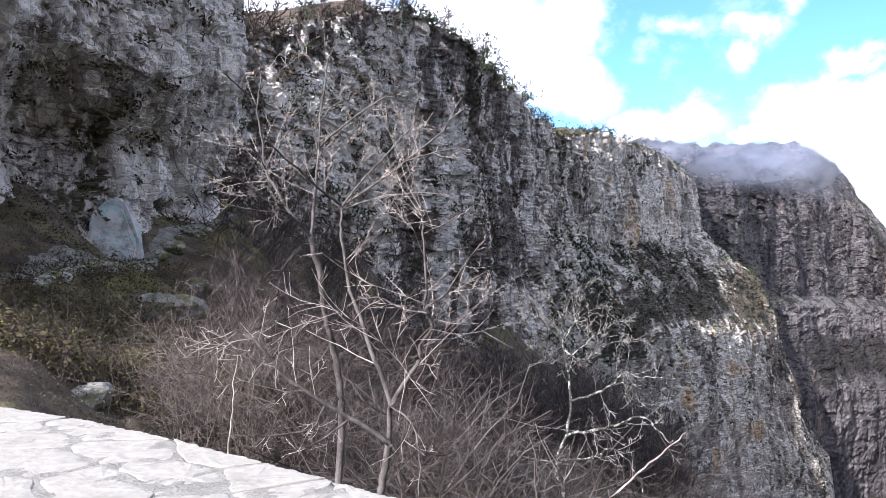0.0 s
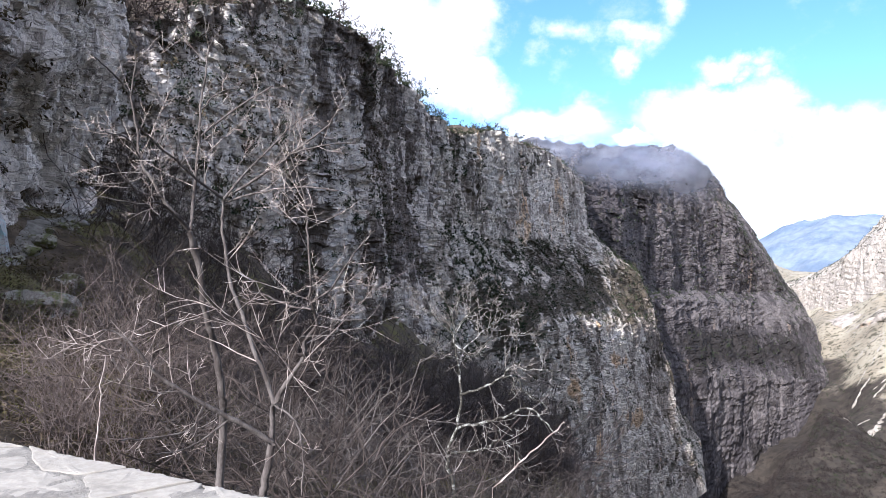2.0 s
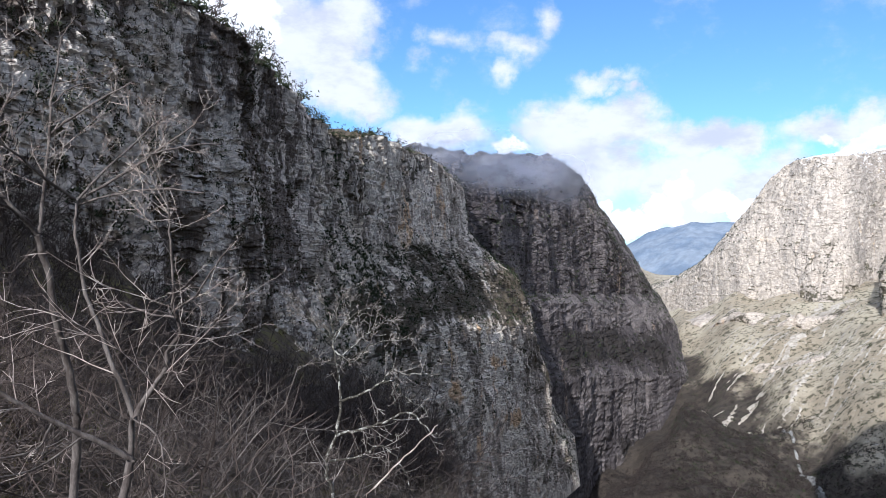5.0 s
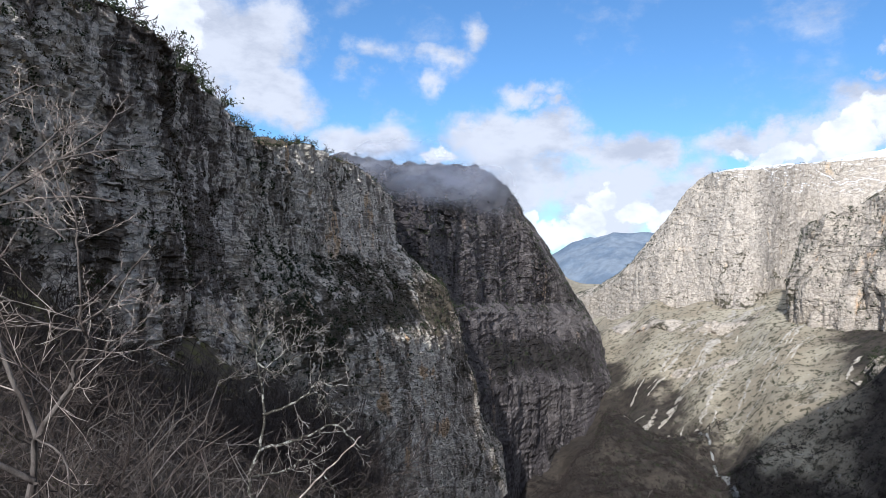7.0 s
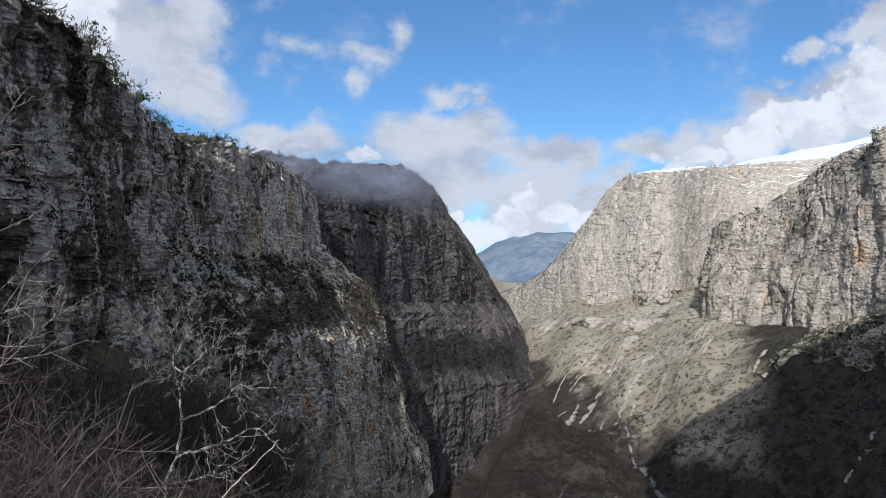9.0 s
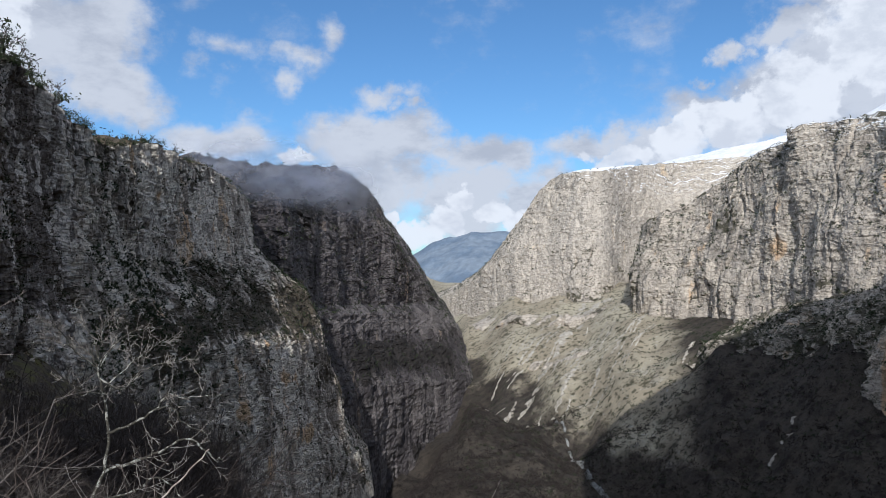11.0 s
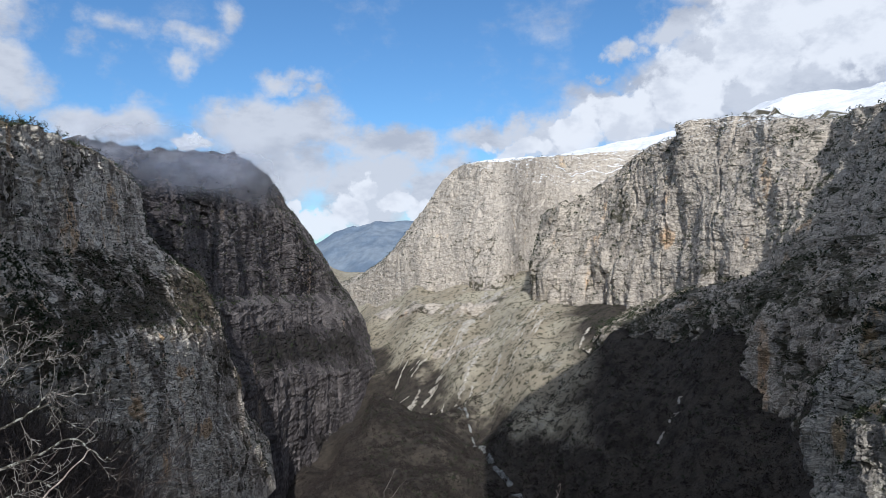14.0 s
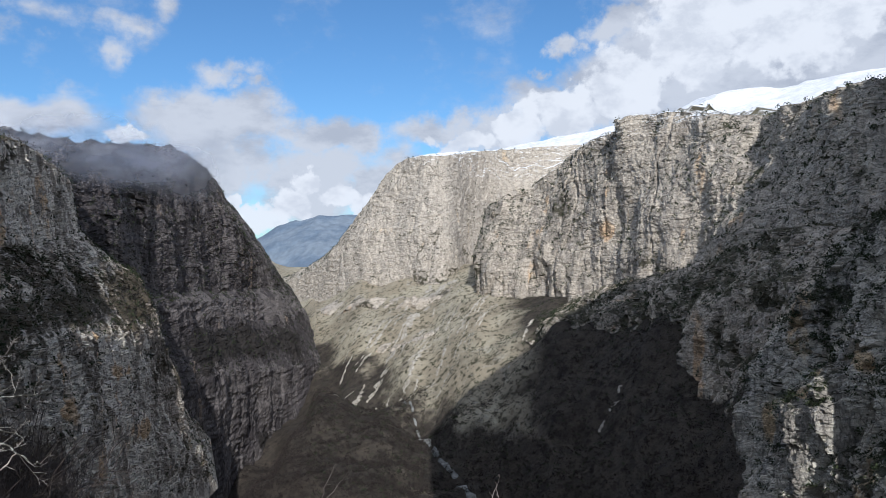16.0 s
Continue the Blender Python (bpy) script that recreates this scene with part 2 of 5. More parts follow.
    if snow is not None:
        nz = k.add("ShaderNodeSeparateXYZ")
        k.put(nz.inputs[0], k.add("ShaderNodeNewGeometry").outputs["Normal"])
        pz = k.add("ShaderNodeSeparateXYZ")
        k.put(pz.inputs[0], where)
        lies = k.math("MULTIPLY", k.ramp(nz.outputs[2], 0.5, 0.8), k.ramp(k.math("ADD", pz.outputs[2], k.math("MULTIPLY", grain, 110.0)), snow, snow + 20.0))
        col = k.mix(lies, col, (0.85, 0.87, 0.9))
    height = k.math("ADD", k.math("ADD", grain, k.math("MULTIPLY", bed, beds)), k.math("ADD", k.math("MULTIPLY", runs, 0.8), k.math("ADD", k.math("MULTIPLY", thin, 0.4), k.math("MULTIPLY", k.math("SUBTRACT", lot, joint), 0.22))))
    finish(k, col, 0.92, height, relief, size * 0.12)
    return m


ROCK_NEAR = rock_material("limestone_near", 2.6, (0.84, 0.79, 0.725), (0.350, 0.312, 0.275), (0.068, 0.060, 0.055), (0.56, 0.48, 0.38), (0.115, 0.098, 0.055), 0.62, 0.6, 0.34, 0.45, 0.3, 0.4, 0.7, cell=0.7)
ROCK_MID = rock_material("limestone_mid", 6.5, (0.84, 0.77, 0.685), (0.205, 0.172, 0.147), (0.050, 0.042, 0.040), (0.66, 0.52, 0.37), (0.120, 0.094, 0.072), 0.42, 0.6, 0.44, 0.5, 0.4, 0.4, 0.8, cell=2.0, streak=0.7)
ROCK_BUTTRESS = rock_material("limestone_buttress", 10.0, (0.88, 0.80, 0.685), (0.325, 0.278, 0.230), (0.064, 0.055, 0.049), (0.70, 0.50, 0.31), (0.105, 0.086, 0.058), 0.50, 0.58, 0.48, 0.85, 0.4, 0.4, 0.8, cell=4.0, streak=0.5)
# butte tones are lowered so its sunlit face looks shaded
ROCK_BUTTE_SHADE = rock_material("limestone_butte_shade", 20.0, (0.200, 0.178, 0.170), (0.074, 0.065, 0.065), (0.038, 0.034, 0.036), (0.32, 0.245, 0.185), (0.040, 0.035, 0.032), 0.48, 0.60, 0.52, 0.75, 0.5, 0.5, 0.6, cell=8.0, streak=0.4)
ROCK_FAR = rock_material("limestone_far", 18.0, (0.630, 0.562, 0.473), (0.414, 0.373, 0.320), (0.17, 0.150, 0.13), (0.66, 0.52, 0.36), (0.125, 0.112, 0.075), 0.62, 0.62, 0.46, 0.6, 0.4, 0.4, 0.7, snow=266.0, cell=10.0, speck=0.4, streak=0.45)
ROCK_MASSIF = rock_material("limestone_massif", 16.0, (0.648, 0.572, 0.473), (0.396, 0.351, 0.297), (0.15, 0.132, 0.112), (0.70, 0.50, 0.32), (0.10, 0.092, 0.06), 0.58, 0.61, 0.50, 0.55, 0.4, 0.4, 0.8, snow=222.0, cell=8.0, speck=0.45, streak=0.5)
ROCK_SPUR = rock_material("limestone_spur", 3.6, (0.70, 0.65, 0.56), (0.30, 0.275, 0.24), (0.060, 0.056, 0.054), (0.66, 0.50, 0.32), (0.060, 0.060, 0.040), 0.56, 0.56, 0.46, 0.5, 0.35, cell=1.6, streak=0.5)


def ground_material():
    m, k = material("hillside")
    where = k.add("ShaderNodeNewGeometry").outputs["Position"]
    d = k.add("ShaderNodeVectorMath", operation="LENGTH")
    k.put(d.inputs[0], where)
    far = k.ramp(d.outputs["Value"], 250.0, 600.0)
    near_n = k.noise(where, 0.9, 8.0, 0.65)
    near_c = k.mix(k.ramp(near_n, 0.4, 0.62), (0.055, 0.043, 0.032), (0.130, 0.102, 0.070))
    near_c = k.mix(k.ramp(k.noise(where, 0.16, 6.0, 0.65), 0.47, 0.62), near_c, (0.115, 0.105, 0.036))
    wide = k.noise(where, 0.008, 8.0, 0.62)
    far_c = k.mix(k.ramp(wide, 0.4, 0.62), (0.36, 0.310, 0.225), (0.48, 0.43, 0.32))
    far_c = k.mix(k.ramp(k.noise(where, 0.035, 9.0, 0.66), 0.55, 0.66), far_c, (0.13, 0.115, 0.078))
    far_c = k.mix(k.math("MULTIPLY", k.ramp(k.noise(where, 0.022, 9.0, 0.70), 0.57, 0.66), 0.4), far_c, (0.52, 0.48, 0.41))
    far_c = k.mix(k.math("MULTIPLY", k.ramp(k.noise(where, 0.11, 5.0, 0.6), 0.555, 0.60), 0.85), far_c, (0.085, 0.078, 0.05))
    far_c = k.mix(k.math("MULTIPLY", k.ramp(k.noise(where, 0.075, 6.0, 0.65, (1, 1, 2.5)), 0.61, 0.65), 0.6), far_c, (0.56, 0.52, 0.45))
    pz = k.add("ShaderNodeSeparateXYZ")
    k.put(pz.inputs[0], where)
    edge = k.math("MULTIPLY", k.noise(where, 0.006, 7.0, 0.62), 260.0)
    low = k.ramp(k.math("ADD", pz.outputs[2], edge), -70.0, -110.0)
    # hollow and river bank: shade laid by position into the wood colour
    hollow_shade = k.ramp(k.math("ADD", k.math("SUBTRACT", pz.outputs[0], k.math("MULTIPLY", pz.outputs[1], 1.3)), edge), 110.0, 190.0)
    bank_shade = k.math("MULTIPLY", k.ramp(k.math("ADD", k.math("SUBTRACT", k.math("MULTIPLY", pz.outputs[1], 0.92), pz.outputs[0]), edge), 90.0, 150.0), k.ramp(d.outputs["Value"], 1260.0, 1160.0))
    woods = k.math("MAXIMUM", low, k.math("MAXIMUM", hollow_shade, bank_shade))
    # leafless wood brown, lowered further to pass for shade
    wood_shade = k.mix(k.ramp(k.noise(where, 0.05, 9.0, 0.72), 0.42, 0.58), (0.022, 0.018, 0.017), (0.050, 0.040, 0.034))
    far_c = k.mix(k.math("MULTIPLY", woods, 0.92), far_c, wood_shade)
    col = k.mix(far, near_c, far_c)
    height = k.math("ADD", k.noise(where, 0.35, 8.0, 0.7), k.math("MULTIPLY", k.noise(where, 0.03, 10.0, 0.72), k.math("MULTIPLY", far, 14.0)))
    finish(k, col, 0.95, height, 0.7, 0.8)
    return m


HILL = ground_material()


# ---------------------------------------------------------------- the ground: one sheet, by headings
PROFILE = {   # heading: level distance, height
    -180: ((6, 0), (60, 12), (400, 110), (4800, 400)),
    -90: ((6, 0.3), (50, 14), (400, 110), (4800, 400)),
    -45: ((3, -0.1), (14, 1.0), (60, 14), (4800, 300)),
    -32: ((3, -0.3), (9, -0.1), (24, 0.6), (60, 12), (4800, 300)),
    -24: ((3, -1.2), (14, -0.9), (33, 1.0), (80, 12), (4800, 300)),
    -17: ((3, -1.4), (10, -1.8), (30, -0.6), (49, 3.6), (140, 8), (4800, 300)),
    -8: ((3, -1.6), (10, -2.6), (40, -4.0), (150, 2), (400, 30), (4800, 300)),
    0: ((3, -1.8), (8, -3.0), (30, -6.5), (80, -13), (160, -18), (600, 40), (4800, 200)),
    10: ((3, -2), (8, -3.6), (30, -8.0), (100, -19.5), (200, -31), (280, -45), (700, 40), (4800, 200)),
    18: ((3, -2), (8, -3.9), (40, -12.0), (100, -26), (200, -45), (330, -95), (700, -240), (4800, 100)),
    21.5: ((3, -2), (8, -4.3), (40, -17), (80, -36), (150, -66), (330, -155), (700, -245), (4800, 90)),
    28: ((3, -2), (8, -5), (50, -40), (300, -195), (700, -285), (880, -345), (1100, -340), (4800, 60)),
    33: ((3, -2), (8, -5), (50, -42), (300, -200), (800, -250), (1000, -318), (1150, -330), (4800, 0)),
    35: ((3, -2), (8, -5), (50, -42), (300, -202), (900, -236), (1080, -290), (1300, -300), (4800, -40)),
    37: ((3, -2), (8, -5), (50, -42), (300, -205), (820, -226), (1090, -218), (1180, -260), (1350, -275), (1900, -160), (4800, -60)),
    41: ((3, -2), (8, -5), (50, -42), (300, -215), (750, -238), (1000, -236), (1180, -272), (1500, -165), (1900, -80), (4800, 60)),
    45: ((3, -2), (8, -5), (50, -42), (300, -225), (780, -258), (1000, -268), (1300, -180), (1780, -75), (4800, 60)),
    50: ((3, -2), (8, -5), (50, -42), (300, -230), (740, -272), (1000, -185), (1500, -75), (4800, 60)),
    57: ((3, -2), (8, -5), (50, -42), (300, -230), (620, -262), (880, -168), (970, -112), (1230, -95), (4800, 60)),
    66: ((3, -2), (8, -5), (50, -40), (300, -220), (500, -240), (740, -152), (830, -82), (1000, -75), (4800, 60)),
    78: ((3, -2), (8, -4), (50, -30), (260, -180), (420, -150), (700, -20), (4800, 60)),
    # headings 92 and 112: unseen ridge added to throw shadow over the valley
    92: ((3, -1), (8, -2), (60, -22), (88, -8), (100, 170), (125, 275), (240, 315), (440, 345), (560, 260), (640, 190), (800, 180), (4800, 600)),
    112: ((3, 0), (20, 1), (76, 6), (100, 120), (200, 290), (500, 400), (4800, 600)),
    135: ((6, 0), (60, 10), (300, 120), (4800, 500)),
}


def ground_height(a, r):
    """Height of the open ground at a heading (degrees) and level distance."""
    keys = np.array(sorted(PROFILE) + [180])
    rows = [PROFILE[h] for h in sorted(PROFILE)] + [PROFILE[-180]]
    lr = np.log(np.maximum(r, 0.5))
    heights = np.array([np.interp(lr, np.log([p[0] for p in row]), [p[1] for p in row]) for row in rows])
    i = np.clip(np.searchsorted(keys, a) - 1, 0, len(keys) - 2)
    f = (a - keys[i]) / (keys[i + 1] - keys[i])
    f = f * f * (3 - 2 * f)
    pick = np.arange(len(lr))
    return heights[i, pick] * (1 - f) + heights[i + 1, pick] * f


def ground_z(x, y):
    """Height of the ground sheet at a place."""
    r, a = np.maximum(np.hypot(x, y), 0.6), np.degrees(np.arctan2(x, y))
    z = ground_height(a.ravel(), r.ravel()).reshape(a.shape)
    amp = np.clip((r - 3) / 6, 0, 1) * (0.06 + 0.013 * np.minimum(r, 900))
    size = np.maximum(r * 0.12, 1.5)
    octave = np.floor(np.log2(size))
    for o, w in ((octave, 1 - (np.log2(size) - octave)), (octave + 1, np.log2(size) - octave)):
        s = 2.0 ** o
        n = fbm(x / s, y / s, 0 * x + o * 7.3, 5, 3)
        z = z + amp * w * (n + np.clip((r - 300) / 300, 0, 1) * (0.7 - 1.6 * np.abs(fbm(x / (0.6 * s), y / (0.6 * s), 0 * x + o * 3.1, 4, 13))))
    return z


def build_ground():
    heads = np.concatenate([np.arange(-180, -50, 3.0), np.arange(-50, 90, 0.4), np.arange(90, 180.1, 3.0)])
    dist = np.concatenate([[0.6, 1.5], np.geomspace(2.5, 4800, 360)])
    a, r = np.meshgrid(heads, dist)
    x, y = r * np.sin(np.radians(a)), r * np.cos(np.radians(a))
    pts = np.stack([x, y, ground_z(x, y)], -1)[:, ::-1]
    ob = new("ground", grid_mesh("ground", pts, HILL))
    tagged(ob, "steep brown scrub hillside falling into the gorge, with an added unseen ridge that shades it", "ground", kind="structure")


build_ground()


# ---------------------------------------------------------------- cliffs
def pillars(run, x, y, z, wide, high, seed):
    """For each point of a wall: its pillar's offset, how far across the pillar it lies, and the pillar's turn."""
    u = run / wide + 1.5 * smooth_noise(x / (3.5 * wide), y / (3.5 * wide), z / (4 * high), seed + 7) + 0.4 * smooth_noise(x / (1.2 * wide), y / (1.2 * wide), z / high, seed) + 0.12 * smooth_noise(x / (0.3 * wide), y / (0.3 * wide), z / (0.25 * high), seed + 1)
    i = np.floor(u).astype(np.int64)
    none = np.zeros_like(i)
    level = np.floor(z / high + lattice(i, none, none, seed + 2) + 0.25 * smooth_noise(x / wide, y / wide, z * 0, seed + 3)).astype(np.int64)
    return lattice(i, level, none, seed + 4), u - i, lattice(i, level, none, seed + 5)


def build_cliff(name, levels, nu, nv, mat, size, depth, seed, label, ledges=3.0, veg_level=0.0, cap=30.0, columns=1.0, blocks=1.0, forms=1.0, fall=0.06, scars=(), rusts=(), foot=0.0, pillar=1.0, fresh=0.6, beyond=None, clefts=0.8, bench=0.3, sharp=False):
    """A rock wall lofted through level lines, from foot to crest; each level a row of (heading, distance, height angle)."""
    lines = [resample(at(*np.array(row, float).T), nu) for row in levels]
    if sharp:
        places = [at(*np.array(row, float).T) for row in levels]
        lines = [np.stack([np.interp(np.linspace(0, len(q) - 1, nu), np.arange(len(q)), q[:, c]) for c in range(3)], -1) for q in places]
    heights = [0.0]
    for a, b in zip(lines, lines[1:]):
        heights.append(heights[-1] + np.abs(b - a).sum(-1).mean())
    v = np.linspace(0, heights[-1], nv)
    pts = np.empty((nv, nu, 3))
    for i, h in enumerate(v):
        j = min(np.searchsorted(heights, h, side="right") - 1, len(lines) - 2)
        f = (h - heights[j]) / (heights[j + 1] - heights[j])
        pts[i] = lines[j] * (1 - f) + lines[j + 1] * f
    tang = np.gradient(pts[:, :, :2], axis=1)
    tang /= np.linalg.norm(tang, axis=-1, keepdims=True) + 1e-9
    nrm = np.stack([tang[..., 1], -tang[..., 0]], -1)
    x, y, z = pts[..., 0], pts[..., 1], pts[..., 2]
    s = size
    big = fbm(x / (4 * s), y / (4 * s), z / (9 * s), 3, seed)
    col = 1 - 2 * np.abs(fbm(x / (1.3 * s), y / (1.3 * s), z / (4.5 * s), 4, seed + 50))
    rough = fbm(x / (0.5 * s), y / (0.5 * s), z / (0.7 * s), 4, seed + 90, 0.55)
    # beds: each stands a little back or forward of the next
    bed = (z + 0.5 * s * smooth_noise(x / (3 * s), y / (3 * s), z * 0, seed + 7)) / (s / ledges)
    step = lattice(np.floor(bed).astype(np.int64), np.floor(x / (3 * s)).astype(np.int64) * 0, np.zeros_like(bed, np.int64), seed)
    crag = smooth_noise(x / (0.9 * s), y / (0.9 * s), np.floor(bed) * 1.7, seed + 33)
    fins = 1 - 2 * np.abs(fbm(x / (0.55 * s), y / (0.55 * s), z / (4 * s), 3, seed + 60))
    bed2 = (z + 0.3 * s * smooth_noise(x / (2 * s), y / (2 * s), z * 0, seed + 8)) / (s / 9)
    jog = 0.35 * np.floor(bed2)
    crag2 = 0.5 * smooth_noise(x / (0.28 * s), y / (0.28 * s), np.floor(bed2) * 2.3, seed + 35) + 0.8 * lattice(np.floor(bed2).astype(np.int64), np.floor(x / (0.32 * s) + jog).astype(np.int64), np.floor(y / (0.32 * s) + jog).astype(np.int64), seed)
    # pillars: upright facets between open joints, each ending at its own height
    run = np.concatenate([np.zeros((nv, 1)), np.cumsum(np.linalg.norm(np.diff(pts[:, :, :2], axis=1), axis=-1), axis=1)], 1)
    run = np.broadcast_to(run.mean(0), run.shape)
    near = [pillars(run, x, y, z, w * s, h * s, seed + 200 + i * 9) for i, (w, h) in enumerate(((1.7, 7.0), (0.62, 3.2), (0.26, 1.1)))]
    facet = 0.34 * near[0][0] + 0.26 * near[1][0] + 0.13 * near[2][0]
    turned = 0.18 * (near[0][1] - 0.5) * near[0][2] + 0.12 * (near[1][1] - 0.5) * near[1][2]
    out = depth * (forms * big + columns * (0.12 * col + 0.04 * fins + pillar * (facet + turned)) + 0.16 * rough + blocks * (0.09 * step + 0.14 * crag + 0.11 * crag2))
    # narrow upright clefts, and benches that step back one above the other
    cleft = np.exp(-(fbm(x / (3.2 * s), y / (3.2 * s), z / (13 * s), 3, seed + 300) / 0.085) ** 2)
    tier = z / (2.6 * s) + 0.5 * fbm(x / (5 * s), y / (5 * s), z * 0, 3, seed + 310)
    much = np.clip(0.5 + 1.2 * smooth_noise(x / (6 * s), y / (6 * s), z / (6 * s), seed + 320), 0, 1)
    out += depth * (bench * much * (tier - np.floor(tier) - 0.5) - clefts * cleft)
    fresh_face = np.clip((near[1][0] - 0.45) * 4, 0, 1) * np.clip((near[0][2] + 0.5) * 2, 0, 1)
    fade = np.clip(np.linspace(0, 1, nv) * 12, 0, 1)[:, None]
    pts[..., :2] += nrm * (out * fade)[..., None]
    pts[..., 2] += 0.25 * depth * fbm(x / s, y / s, z / s, 3, seed + 70)
    # the top runs back from the crest
    back = []
    for q in (0.04, 0.12, 0.3, 0.6, 1.0):
        row = pts[-1].copy()
        row[:, :2] -= nrm[-1] * cap * q
        row[:, 2] += cap * fall * q + 0.04 * cap * fbm(row[:, 0] / s, row[:, 1] / s, row[:, 2] * 0, 3, seed + 5)
        back.append(row)
    pts = np.concatenate([pts, np.array(back)])
    du, dv = np.gradient(pts, axis=1), np.gradient(pts, axis=0)
    n = np.cross(du, dv)
    up = np.abs(n[..., 2]) / (np.linalg.norm(n, axis=-1) + 1e-9)
    veg = np.zeros(up.shape)
    veg[-5:] = 0.9
    veg += foot * np.clip(1 - np.linspace(0, 1, len(veg)) * 1.8, 0, 1)[:, None]
    veg += veg_level + 0.9 * np.clip(up - 0.25, 0, 1) + 0.35 * fbm(pts[..., 0] / (5 * s), pts[..., 1] / (5 * s), pts[..., 2] / (3 * s), 3, seed + 11)
    head = np.degrees(np.arctan2(pts[..., 0], pts[..., 1]))
    high = np.degrees(np.arctan2(pts[..., 2] - EYE, np.hypot(pts[..., 0], pts[..., 1])))
    worn = []
    for spots in (scars, rusts):
        w = np.zeros_like(veg)
        for a, e, ra, re, much in spots:
            w += much * np.exp(-((head - a) / ra) ** 2 - ((high - e) / re) ** 2)
        worn.append(w)
    worn[0][:nv] += fresh * fresh_face
    ob = new(name, grid_mesh(name, pts, mat, False, {"veg": veg, "scar": worn[0], "rust": worn[1]}))
    if beyond:
        edge, other = beyond
        ob.data.materials.append(other)
        mid = head[:-1, :-1] + 1.2 * fbm(pts[:-1, :-1, 0] / (2 * s), pts[:-1, :-1, 1] / (2 * s), pts[:-1, :-1, 2] / (3 * s), 4, seed + 77)
        ob.data.polygons.foreach_set("material_index", (mid > edge).astype(np.int32).ravel())
    tagged(ob, label, "cliff", kind="structure")
    return ob, pts, up


LEFT, LEFT_PTS, LEFT_UP = build_cliff("cliff_path", [
    [(-52, 14, -6), (-40, 20, -4), (-32, 26, -2.2), (-27, 30, -2), (-23.2, 34, -1.6), (-20.3, 41, .8), (-17.6, 49, 2.2), (-17.8, 62, 4), (-19, 90, 4)],
    [(-52, 15, 14), (-40, 22, 9), (-32, 29, 8), (-27, 33, 7.5), (-23.4, 36.5, 7.5), (-20, 41.5, 7), (-17.0, 48, 7.5), (-17.4, 60, 9), (-19, 90, 9)],
    [(-52, 13, 34), (-40, 19, 28), (-32, 25, 19), (-27, 29, 15), (-23.2, 33, 13), (-19.5, 39.5, 13), (-16.2, 47, 13.5), (-17.2, 60, 15), (-19, 90, 14)],
    [(-52, 15, 55), (-40, 22, 46), (-32, 29, 38), (-27, 33, 34), (-23.2, 37, 31), (-20, 43, 28), (-17.6, 50, 26), (-18.5, 64, 22), (-20, 95, 17)],
], 480, 320, ROCK_NEAR, 2.2, 1.0, 11, "grey overhanging limestone cliff with dark streaks beside the path", cap=25, columns=0.9, forms=1.5,
    # negative spots paint recess shade with its scrub, and shade below the overhang
    scars=((-19.5, 5.5, 1.8, 3.0, 1), (-22.5, 8.5, 1.2, 2.5, .7), (-18.3, 11, .8, 2.5, .8), (-30, 0.5, 2, 2, .7), (-22.5, 15, 3, 2, .5), (-26.5, 6, 1.6, 4, -1), (-20.8, 10, .6, 2, -1)))

